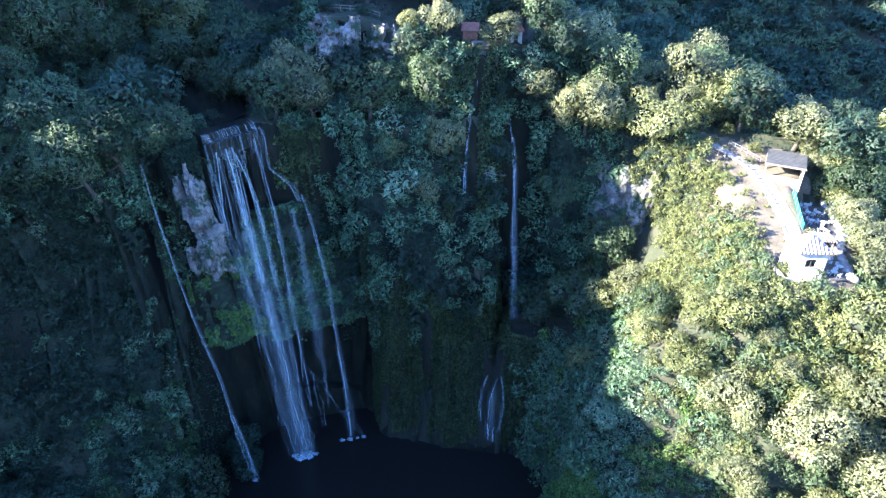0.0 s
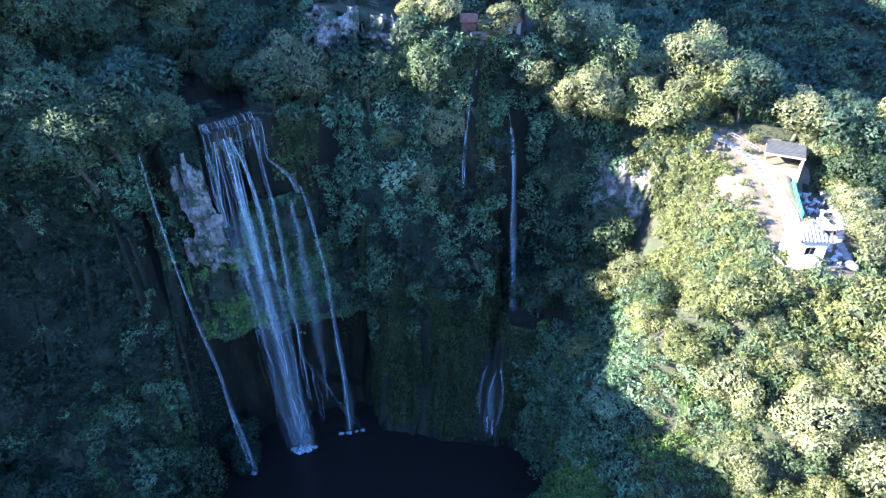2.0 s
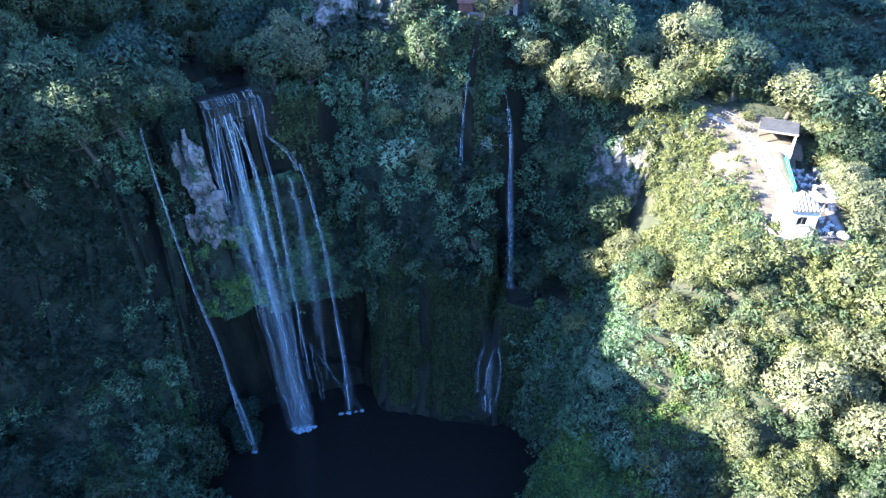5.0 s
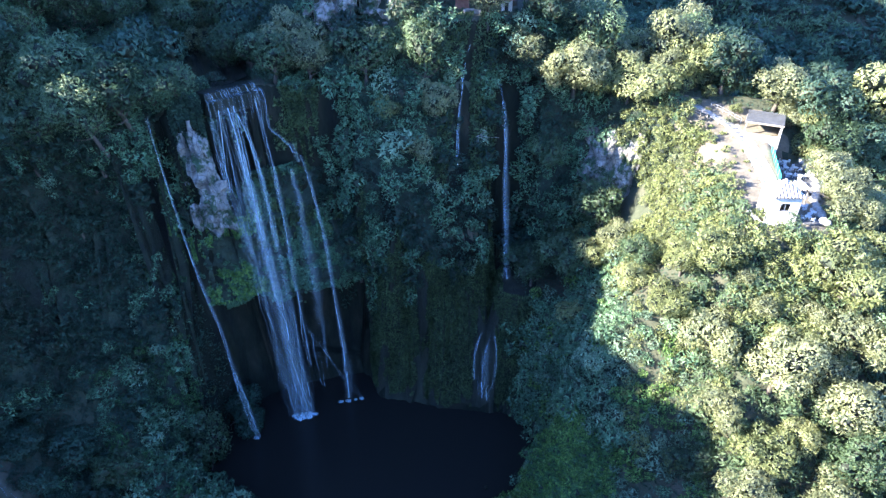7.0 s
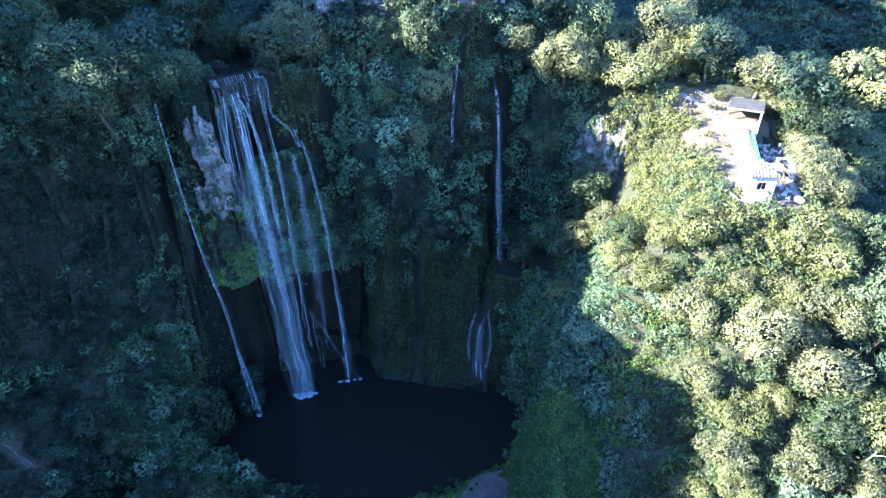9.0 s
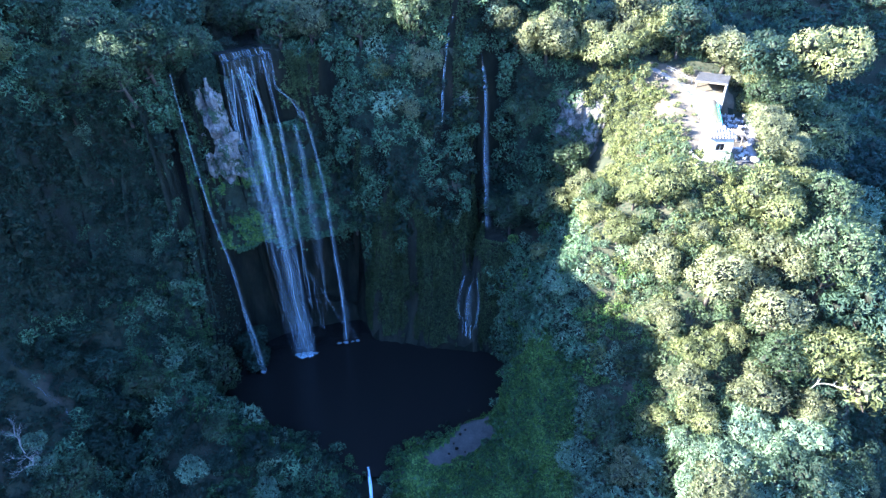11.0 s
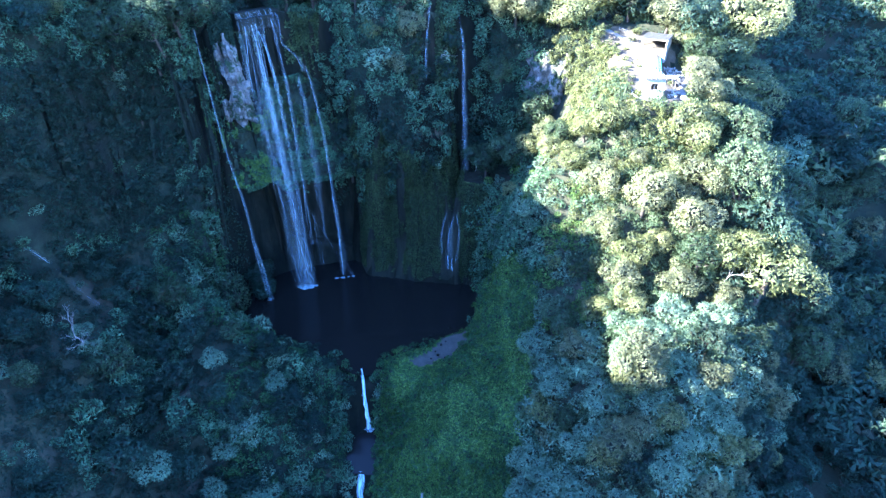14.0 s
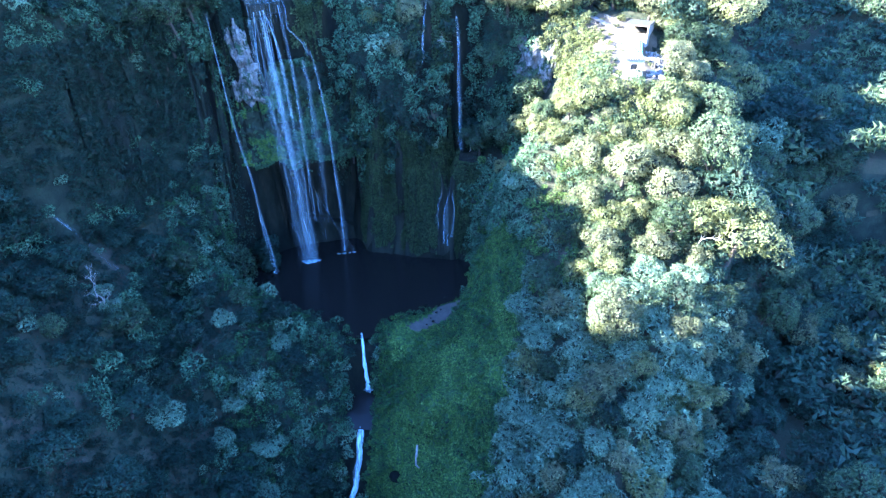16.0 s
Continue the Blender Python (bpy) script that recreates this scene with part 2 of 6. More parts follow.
def ground_z(x, y):
    crest = np.interp(y, [-150, -20, 10, 22, 31, 48, 53, 61, 65, 73, 79, 84, 95, 118, 125, 150], [-40, -4, 11, 18, 23.5, 29, 31, 38, 42, 48.5, 57, 66, 67.5, 73, 75.5, 77])
    west = crest - np.maximum(crest, 14) / 44 * np.maximum(0, 44 - x)
    west = west + 9 * np.exp(-(((x - 28) / 7) ** 2) - ((y - 82) / 8) ** 2)
    down = np.maximum(0, (x - 56) + 0.85 * np.maximum(84 - y, -6)) + np.maximum(0, x - 66) * step(82, 92, y)
    east = 67 - 0.9 * down - 0.6 * np.maximum(0, down - 37)
    east = soft_max(east, -4 + 0.5 * np.maximum(0, x - 125), 8)
    ridge = soft_min(west, east, 5)
    ridge = ridge - 42 * step(52, 78, x) * step(120, 142, y)
    left = 1 + 0.42 * np.maximum(0, -25 - x) + 0.8 * np.maximum(0, y - 66) * np.clip((-52 - x) / 12, 0, 1)
    left = left - 12 * np.exp(-(((x + 61 + 0.45 * np.maximum(0, y - 44)) / 6.5) ** 2)) * step(12, 22, y) * step(66, 56, y)
    left = left + 2.6 * np.maximum(0, np.interp(y, [0, 40, 60], [-122, -100, -92]) - x)
    # heights of the unseen western slope, set to place its shadow's edge
    left = soft_min(left, np.interp(y, [-120, -60, -40, -34, -30, -24, -20, -15, -8, 2, 14, 22, 30, 40, 50, 57, 90], [115, 142, 138, 130, 124, 119, 118, 121, 125, 125, 123, 118, 108, 108, 115, 113.5, 95]), 8)
    low = np.where(x < -14, np.maximum(left, ridge), soft_max(np.minimum(left, 2.0), ridge, 4))
    bench = 33 * step(-3, 5, x) * step(102, 107, y) * step(32, 22, x)
    low = np.maximum(low, bench)
    yr = rim(x)
    bulge = (78 - 2.7 * np.maximum(0, yr - y)) * step(-33, -27, x) * step(5, -1, x) * step(102.5, 105, y)
    low = np.maximum(low, bulge)
    bed = stream_z(y) + 1.0 * np.maximum(0, np.abs(x - stream_x(y)) - np.interp(y, [34, 40, 54, 57], [2.2, 3.2, 3.4, 2.0]))
    bed = bed + 1.5 * np.maximum(0, np.abs(x - stream_x(y)) - 100)
    low = np.where(y < 62, soft_min(low, bed, 3), low)
    back = y - yr
    top = np.interp(x, [-160, -95, -86, -78, -60, -50, -30, -20, 12, 22, 45], [99, 90, 82, 76, 77, 80, 79, 76, 77, 75, 75.5])
    begin = np.interp(x, [-30, -12], [8.0, 0.8])
    top = top + np.interp(x, [-46, -38, -16, -10, 8, 16], [0, 18, 18, 14, 13, 0]) * step(begin, begin + np.interp(x, [-30, -12], [6.0, 3.0]), back) + 0.06 * np.clip(back - 20, 0, 400) * step(60, 20, x)
    far = step(46, 72, x) * step(4 - 22 * step(74, 88, x), 24 - 24 * step(74, 88, x), back)
    top = top - 42 * far + 0.5 * np.clip(y - 215, 0, 110)
    channel = 1 - step(4.5, 8.5, np.abs(x - (-49.5 - 0.55 * np.maximum(0, back))))
    top = np.where(back < 60, top + (80.2 - top) * channel, top)
    # plateau raised out of view, to shade the rock across the gorge
    top = top + 12 * step(-84, -92, x) * step(72, 84, y)
    # an unseen high western hill, shaped to keep the plateau behind the gorge in shade
    hill = np.interp(y, [30, 57, 68, 76, 88, 98, 125, 400], [20, 118, 148, 151, 154, 188, 215, 230])
    top = np.maximum(top, hill - 2.2 * np.maximum(0, x + 148))
    east_top = soft_min(top, soft_max(67 - 0.9 * np.maximum(0, (x - 56) + 0.85 * (84 - y)), 45 + 0.0 * x, 8) + 6 + 60 * step(118, 150, y), 6)
    top = np.where(x > 40, east_top, top)
    width = np.interp(x, [-90, -60, -50, -30, 0, 30, 45], [5, 3, 1.6, 1.6, 2.5, 2.5, 10])
    h = low + (np.maximum(top, low) - low) * step(-width, width * 0.4, back)
    d = outline_distance(x, y, POOL)
    shore = step(0.0, np.interp(x, [-60, -30, 0, 8, 14], [3.0, 7, 7, 4.0, 3.5]), d)
    shore = np.where((y > 93) & (x < 4), step(0, 1.5, d), shore)
    shore = np.where((y < 81) & (x < -20), step(0, 13, d), shore)
    h = np.where(d < 14, -1.6 + (h + 1.6) * shore, h)
    h = h + (0.45 - h) * step(2.0, 0, outline_distance(x, y, BEACH))
    # the path and terrace on the spur
    flat = outline_distance(x, y, [(47, 100), (48, 84), (56, 83), (57, 98), (58, 119), (41, 129), (37, 124), (46, 116)])
    h = h + (np.interp(y, [84, 100, 106, 113, 120, 127], [65.8, 67.4, 68.8, 70.8, 73.6, 76]) - h) * step(4, 0, flat)
    flat = outline_distance(x, y, [(56, 88), (61, 97), (63.5, 105), (64, 113), (58, 113), (56.5, 98)])
    h = h + (66.2 - h) * step(1.5, 0, flat)
    return h


def undercut(x, y, z):
    """The recess behind and beside the falls: lower parts of the cliff stand back."""
    a = 6.0 * step(-38, -28, x) * step(8, -2, x) * step(48, 32, z) * step(3, 20, z) * step(92, 101, y) * step(140, 112, y)
    b = 9.0 * step(-64, -57, x) * step(-24, -32, x) * (0.3 * step(60, 40, z) + 0.7 * step(37, 30, z)) * step(88, 95, y) * step(140, 112, y)
    c = 7.0 * step(-104, -94, x) * step(-56, -64, x) * step(74, 67, z) * step(36, 52, z) * step(60, 75, y) * step(130, 105, y)
    return y + a + b + c


xs = np.concatenate([-np.geomspace(2600, 125, 22), np.arange(-120, -95, 2.5), np.arange(-95, 118, 1.1), np.arange(118, 160, 3), np.geomspace(165, 2600, 22)])
ys = np.concatenate([-np.geomspace(2600, 125, 16), np.arange(-120, 10, 5.0), np.arange(10, 82, 1.1), np.arange(82, 138, 0.6), np.arange(138, 180, 2.0), np.arange(180, 330, 5.0), np.geomspace(335, 2600, 20)])
GX, GY = np.meshgrid(xs, ys)
GZ = ground_z(GX, GY)
near = outline_distance(GX, GY, POOL)
GZ = GZ + np.where(near > 0.3, 0.9, 0.1) * fuzz(GX, GY, GZ, 7.0, 4) * step(62, 66, np.abs(GX - 55) + np.abs(GY - 98) + 45)
HY = undercut(GX, GY, GZ)
steep = np.hypot(*np.gradient(GZ, ys, xs))
rough = step(1.5, 4, steep)
HX = GX + rough * (1.3 * fuzz(GX + 50, GY, GZ, 5.0) + 0.5 * fuzz(GX + 9, GY, GZ, 1.7, 2))
HY = HY + rough * (1.6 * fuzz(GX, GY - 90, GZ, 5.0) + 0.8 * fuzz(GX, GY - 20, GZ, 1.9, 2))
nx, ny = len(xs), len(ys)
cell = np.arange(nx * ny).reshape(ny, nx)
quads = np.stack([cell[:-1, :-1], cell[:-1, 1:], cell[1:, 1:], cell[1:, :-1]], -1).reshape(-1, 4)
land_v = np.stack([HX, HY, GZ], -1).reshape(-1, 3)
qc = land_v[quads].mean(1)
qn = np.cross(land_v[quads[:, 2]] - land_v[quads[:, 0]], land_v[quads[:, 3]] - land_v[quads[:, 1]])
qarea = np.linalg.norm(qn, axis=1) / 2
qn = qn / (2 * qarea[:, None] + 1e-9)
dusty = (outline_distance(qc[:, 0], qc[:, 1], [(38, 104), (43, 92), (48, 82), (58, 81), (64, 98), (58, 120), (38, 127), (41, 114)]) + 4.0 * fuzz(qc[:, 0], qc[:, 1], qc[:, 2], 5.0)) < 0
# near-black rock also on flats of recess and stream bed, painting their shade
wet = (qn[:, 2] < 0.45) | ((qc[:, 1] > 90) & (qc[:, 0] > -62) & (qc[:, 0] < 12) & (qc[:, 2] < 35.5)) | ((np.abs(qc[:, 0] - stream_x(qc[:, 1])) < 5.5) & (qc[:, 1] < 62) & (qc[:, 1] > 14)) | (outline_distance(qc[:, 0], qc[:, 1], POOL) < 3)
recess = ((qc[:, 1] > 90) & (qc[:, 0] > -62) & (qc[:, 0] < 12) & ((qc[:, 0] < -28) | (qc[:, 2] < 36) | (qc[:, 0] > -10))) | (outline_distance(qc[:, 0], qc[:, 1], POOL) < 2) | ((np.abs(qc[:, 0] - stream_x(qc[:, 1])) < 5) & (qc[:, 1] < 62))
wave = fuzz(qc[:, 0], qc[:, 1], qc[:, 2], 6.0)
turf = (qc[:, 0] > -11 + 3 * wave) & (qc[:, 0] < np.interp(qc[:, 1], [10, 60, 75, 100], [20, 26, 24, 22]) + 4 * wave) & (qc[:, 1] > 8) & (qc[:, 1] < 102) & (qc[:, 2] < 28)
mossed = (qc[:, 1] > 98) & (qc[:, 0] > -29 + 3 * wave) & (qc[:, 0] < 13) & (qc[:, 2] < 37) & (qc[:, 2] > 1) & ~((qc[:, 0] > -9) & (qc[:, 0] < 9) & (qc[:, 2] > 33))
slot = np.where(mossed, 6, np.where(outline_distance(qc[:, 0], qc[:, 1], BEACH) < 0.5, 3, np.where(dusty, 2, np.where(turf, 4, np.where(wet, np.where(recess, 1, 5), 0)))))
ground = tagged(new("ground", mesh_of(land_v, quads, "ground", [EARTH, WET_SHADE_ROCK, DUST, SAND, TURF, MOSSY, MOSS_WALL], slot, True)), "wooded gorge floor, cliffs and plateau of earth and wet rock", "ground", kind="structure")

# ---- water of the pool and the stream ----
wm, n, l, b = material("dark_water", 0.16)
b.inputs["Base Color"].default_value = (0.014, 0.013, 0.011, 1)
b.inputs["IOR"].default_value = 1.33
bumped(n, l, b, noise_tex(n, l, 1.2, 4, 0.6), 0.12, 0.1)
DARK_WATER = wm
bm = bmesh.new()
ring = [(-70, 78), (-68, 96), (-48, 108), (-30, 114), (6, 114), (16, 104), (16, 84), (6, 74), (-10, 62), (-14.6, 58), (-19.4, 58), (-30, 63), (-50, 67)]
bm.faces.new([bm.verts.new((x, y, 0)) for x, y in ring])
me = bpy.data.meshes.new("water")
bm.to_mesh(me)
me.materials.append(DARK_WATER)
tagged(new("water", me), "still dark blue-black plunge pool below the falls", "pool", kind="structure")


# ---- leaves, crowns, trees ----
def unit(v):
    return v / (np.linalg.norm(v, axis=-1, keepdims=True) + 1e-9)


def leaves(pos, nrm, size, r):
    """Slim leaf sprays at the places given, facing roughly along nrm, their tips turned outwards: vertices and triangles."""
    k = len(pos)
    out = unit(nrm)
    nrm = unit(out + 0.5 * r.normal(size=(k, 3)))
    side = unit(np.cross(nrm, unit(r.normal(size=(k, 3)))))
    ahead = unit(np.cross(side, nrm) + out * r.uniform(0.0, 0.9, (k, 1)))
    s = (size * r.uniform(0.6, 1.35, k))[:, None]
    base = pos - ahead * s * 0.55
    v = np.stack([base + side * s * 0.34, base - side * s * 0.34, pos + ahead * s * 0.95], 1).reshape(-1, 3)
    return v, np.arange(3 * k).reshape(-1, 3)


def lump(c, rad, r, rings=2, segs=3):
    """A low, uneven body inside a leaf clump, coloured dark for the shade between leaves."""
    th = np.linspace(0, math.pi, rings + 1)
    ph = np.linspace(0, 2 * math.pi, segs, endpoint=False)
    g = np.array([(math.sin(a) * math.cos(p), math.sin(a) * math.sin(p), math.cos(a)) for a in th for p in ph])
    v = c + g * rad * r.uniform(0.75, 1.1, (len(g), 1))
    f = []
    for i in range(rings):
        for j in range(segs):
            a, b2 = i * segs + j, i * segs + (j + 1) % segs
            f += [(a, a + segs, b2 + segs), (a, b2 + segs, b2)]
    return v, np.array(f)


def crown(r, wide, tall, lobes, count, size, low=-0.35):
    """Lobes of leaf sprays round an uneven outline, standing on z = 0: vertices, triangles, slots and outward directions."""
    cs, rs = [np.zeros(3)], [0.55]
    lop = r.normal(size=3) * [0.16, 0.16, 0.1]
    for _ in range(lobes):
        d = unit(r.normal(size=3))
        d[2] = abs(d[2]) if r.random() < 0.75 else max(low, d[2])
        cs.append(d * r.uniform(0.4, 0.86) + lop)
        rs.append(r.uniform(0.18, 0.42))
    cs, rs = np.array(cs), np.array(rs)
    pick = r.choice(len(cs), count * 2, p=rs**2 / (rs**2).sum())
    d = unit(r.normal(size=(count * 2, 3)) + [0, 0, 0.35])
    p = cs[pick] + d * (rs[pick] * r.uniform(0.78, 1.2, count * 2))[:, None]
    gap = (np.linalg.norm(p[:, None] - cs[None], axis=2) / rs[None] + np.where(np.arange(len(cs))[None] == pick[:, None], 9, 0)).min(1)
    keep = np.flatnonzero(gap > 0.78)[:count]
    scale = np.array([wide, wide, tall / 2])
    v, f = leaves(p[keep] * scale + [0, 0, tall * 0.45], d[keep], size, r)
    vs, fs, o = [v], [f], len(v)
    green = len(f)
    ways = [np.repeat(unit(d[keep] / scale * wide), 3, 0)]
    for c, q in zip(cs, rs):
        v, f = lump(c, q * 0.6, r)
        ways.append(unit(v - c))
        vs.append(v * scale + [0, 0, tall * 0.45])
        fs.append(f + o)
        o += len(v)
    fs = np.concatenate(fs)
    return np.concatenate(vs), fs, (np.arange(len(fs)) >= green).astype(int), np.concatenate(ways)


def tube(points, radii, segs=5):
    """A tapered limb through the points given."""
    pts = np.array(points, float)
    d = unit(np.gradient(pts, axis=0))
    a = unit(np.cross(d, [0.31, 0.95, 0.12]))
    b2 = np.cross(d, a)
    ph = np.linspace(0, 2 * math.pi, segs, endpoint=False)
    ring = np.cos(ph)[None, :, None] * a[:, None] + np.sin(ph)[None, :, None] * b2[:, None]
    v = (pts[:, None] + ring * np.array(radii)[:, None, None]).reshape(-1, 3)
    f = []
    for i in range(len(pts) - 1):
        for j in range(segs):
            p, q = i * segs + j, i * segs + (j + 1) % segs
            f += [(p, q, q + segs), (p, q + segs, p + segs)]
    return v, np.array(f)


def joined(pieces):
    vs, fs, o = [], [], 0
    for v, f in pieces:
        vs.append(v)
        fs.append(f + o)
        o += len(v)
    return np.concatenate(vs), np.concatenate(fs)


def limbs(r, height, reach, count):
    """A trunk with limbs that rise into the crown."""
    sway = r.normal(size=2) * 0.25
    trunk = [(0, 0, -1.5), (0, 0, 0), (sway[0] * 0.4, sway[1] * 0.4, height * 0.4), (sway[0], sway[1], height * 0.75)]
    out = [tube(trunk, [0.36, 0.30, 0.22, 0.10])]
    for k in range(count):
        a, z0 = r.uniform(0, 2 * math.pi), height * r.uniform(0.25, 0.6)
        e = np.array([math.cos(a), math.sin(a), 0]) * reach * r.uniform(0.5, 0.9)
        out.append(tube([(0, 0, z0), e * 0.5 + [0, 0, z0 + height * 0.12], e + [0, 0, z0 + height * r.uniform(0.2, 0.35)]], [0.13, 0.08, 0.03], 5))
    return joined(out)


def tree_kind(name, seed, leaf, wide, tall, stem, lobes, count, size, label):
    """One tree: an empty at the foot of the trunk, with trunk and crown."""
    r = np.random.default_rng(seed)
    ob = tagged(new(name), label, "tree", "trees of the gorge")
    v, f = limbs(r, stem * 0.45 + tall * 0.7, wide, 4)
    part_mesh("trunk", mesh_of(v, f, "trunk", [BARK], smooth=True), ob)
    v, f, slots, ways = crown(r, wide, tall, lobes, count, size)
    me = mesh_of(v + [0, 0, stem * 0.45], f, "crown", [leaf, TWIG_SHADE], slots, True)
    own = unit(np.cross(v[f[:, 1]] - v[f[:, 0]], v[f[:, 2]] - v[f[:, 0]]))
    tri = np.zeros_like(v)
    tri[f.ravel()] = np.repeat(own, 3, 0)
    me.normals_split_custom_set_from_vertices(unit(0.6 * ways + 0.4 * tri))
    part_mesh("crown", me, ob)
    return ob


def part_mesh(name, me, parent, label=""):
    ob = new(name, me)
    ob.parent = parent
    return tagged(ob, label) if label else ob


KINDS = [
    tree_kind("holm_oak", 1, LEAF_OAK, 4.2, 6.6, 2.2, 20, 3000, 0.246, "dense dark green holm oak on the wooded slope"),
    tree_kind("holm_oak", 2, LEAF_OAK, 3.8, 7.4, 2.6, 22, 3000, 0.242, "tall dark green holm oak with a lumpy crown"),
    tree_kind("olive_tree", 3, LEAF_OLIVE, 3.8, 6.2, 2.0, 20, 2828, 0.256, "grey-green broadleaf tree with pale leaf tops"),
    tree_kind("olive_tree", 4, LEAF_OLIVE, 3.4, 7.2, 2.4, 22, 2828, 0.239, "upright grey-green tree with feathery crown"),
    tree_kind("ash_tree", 5, LEAF_LIGHT, 4.0, 6.4, 2.4, 20, 2828, 0.267, "yellow-green ash tree with loose crown"),
    tree_kind("ash_tree", 6, LEAF_LIGHT, 3.3, 5.6, 1.8, 18, 2657, 0.239, "small bright green ash tree among darker trees"),
    tree_kind("laurel_tree", 7, LEAF_SHADE_DARK, 3.6, 5.6, 1.8, 19, 2210, 0.289, "deep green tree, its leaves darkened for the shade"),
    tree_kind("laurel_tree", 8, LEAF_SHADE_DARK, 4.4, 6.6, 2.2, 21, 2301, 0.315, "spreading deep green tree, its leaves darkened for the shade"),
    tree_kind("willow_tree", 11, LEAF_PALE, 3.6, 5.4, 1.8, 21, 2301, 0.283, "pale blue-green feathery tree on the shaded bank"),
]
USED = [False] * len(KINDS)


def plant(kind, x, y, z, size, tilt=(0.0, 0.0)):
    """Stand a tree of that kind at a place: the first one moves there, later ones are copies."""
    m = Matrix.Translation((x, y, z)) @ Matrix.Rotation(tilt[0], 4, "X") @ Matrix.Rotation(tilt[1], 4, "Y") @ Matrix.Rotation(rng.uniform(0, 6.28), 4, "Z")
    s = size * np.array([rng.uniform(0.9, 1.15), rng.uniform(0.9, 1.15), rng.uniform(0.88, 1.15)])
    m = m @ Matrix.Diagonal((*s, 1))
    if not USED[kind]:
        USED[kind] = True
        KINDS[kind].matrix_basis = m
        return KINDS[kind]
    ob = copy_thing(KINDS[kind], Matrix())
    ob.matrix_basis = m
    return ob


def scatter(count, keep):
    """Random places on the land, even over its surface, where keep(x, y, z, nz) holds."""
    zone = (qc[:, 0] > -130) & (qc[:, 0] < 230) & (qc[:, 1] > -18) & (qc[:, 1] < 300)
    ids = np.flatnonzero(zone)
    ids = ids[keep(*qc[ids].T, np.abs(qn[ids, 2]))]
    pick = rng.choice(ids, count, p=qarea[ids] / qarea[ids].sum())
    u, w = rng.random((2, count, 1))
    c = land_v[quads[pick]]
    p = (c[:, 0] * (1 - u) + c[:, 1] * u) * (1 - w) + (c[:, 3] * (1 - u) + c[:, 2] * u) * w
    n3 = qn[pick]
    return p, n3


def thinned(p, gap):
    """Indices of places no nearer to each other than gap (one value for each place)."""
    cells, out, big = {}, [], float(np.max(gap))
    for i, (q, g) in enumerate(zip(p, gap)):
        key = tuple((q // big).astype(int))
        if all(np.linalg.norm(q - p[j]) > 0.5 * (g + gap[j]) for a in (-1, 0, 1) for b2 in (-1, 0, 1) for c in (-1, 0, 1) for j in cells.get((key[0] + a, key[1] + b2, key[2] + c), ())):
            cells.setdefault(key, []).append(i)
            out.append(i)
    return np.array(out)


SPUR = [(44, 98), (46, 84), (57, 82), (62, 96), (64, 108), (59, 119), (40, 126), (44, 116), (43, 108)]


SHOULDER = [(29, 100), (35, 90), (42, 83), (47, 80), (48, 112), (45, 122), (38, 125), (33, 118)]


def open_ground(x, y, z, nz):
    """Where plants may stand: not in water, on the spur's bare ground, or behind falling water."""
    ok = (outline_distance(x, y, POOL) > 0.8) & (outline_distance(x, y, SPUR) > 0.5) & (outline_distance(x, y, BEACH) > 0.5)
    ok &= ~((y < 60) & (np.abs(x - stream_x(y)) < np.interp(y, [34, 40, 54, 57], [3.0, 3.6, 3.8, 2.8])))
    ok &= ~((x > -53.5) & (x < -31) & (y > 92) & (y < 111) & (z < 79))
    ok &= ~((np.abs(x + 58.5 - 0.06 * (80 - z)) < np.where(z < 14, 4.5, 1.6)) & (z < 78) & (y > 75) & (y < 100))
    ok &= ~((x > np.interp(z, [33, 38, 70, 78], [3.0, -0.5, -0.5, 1.0])) & (x < np.interp(z, [33, 40, 66, 78], [7.5, 9.0, 6.5, 4.5])) & (y > 104) & (y < 127) & (z > 37) & (z < 79))
    ok &= ~((x > -9) & (x < np.interp(z, [60, 70, 84], [-1.5, -2.5, -4.5])) & (y > 112) & (y < 128) & (z > 60) & (z < 86))
    ok &= ~((x > -9) & (x < -1.5) & (y > 112) & (y < 134) & (z > 80) & (z < 92))
    ok &= ~((x > -60) & (x < -1) & (y > 91) & (z < 32))
    ok &= ~((x > -39) & (x < -31) & (y > 98) & (y < 112) & (z > 6) & (z < 69))
    ok &= ~((x > -1.5) & (x < 5) & (y > 99) & (y < 108) & (z < 26))
    ok &= ~((np.abs(y - np.interp(x, [q[0] for q in RILL], [q[1] for q in RILL])) < 1.3) & (x > RILL[0][0]) & (x < RILL[-1][0]))
    ok &= ~((np.abs(x + 49.5 + 0.55 * np.maximum(0, y - rim(x))) < 7.0) & (y > rim(x)) & (y < rim(x) + 45))
    ok &= ~((x > -55.5) & (x < -44) & (y > rim(x) - 1) & (y < rim(x) + 9))
    ok &= ~((x > 21.5) & (x < 34.5) & (y > 107) & (y < 130) & (z > 47) & (z < 67.5))
    ok &= ~((x > -59.5) & (x < -49.5) & (y > 86) & (y < 98) & (z > 57) & (z < 76))
    ok &= ~((x > -39) & (x < -19) & (y > 115) & (y < 125) & (z > 86) & (z < 97))
    return ok


def grassy(x, y, z):
    return (x > -12) & (x < np.interp(y, [10, 60, 75, 100], [20, 26, 24, 22]) + 4 * fuzz(x, y, z, 6.0)) & (y > 12) & (y < 101) & (z < 28) & (outline_distance(x, y, POOL) > np.where(y > 77, 2.4, 0.0))


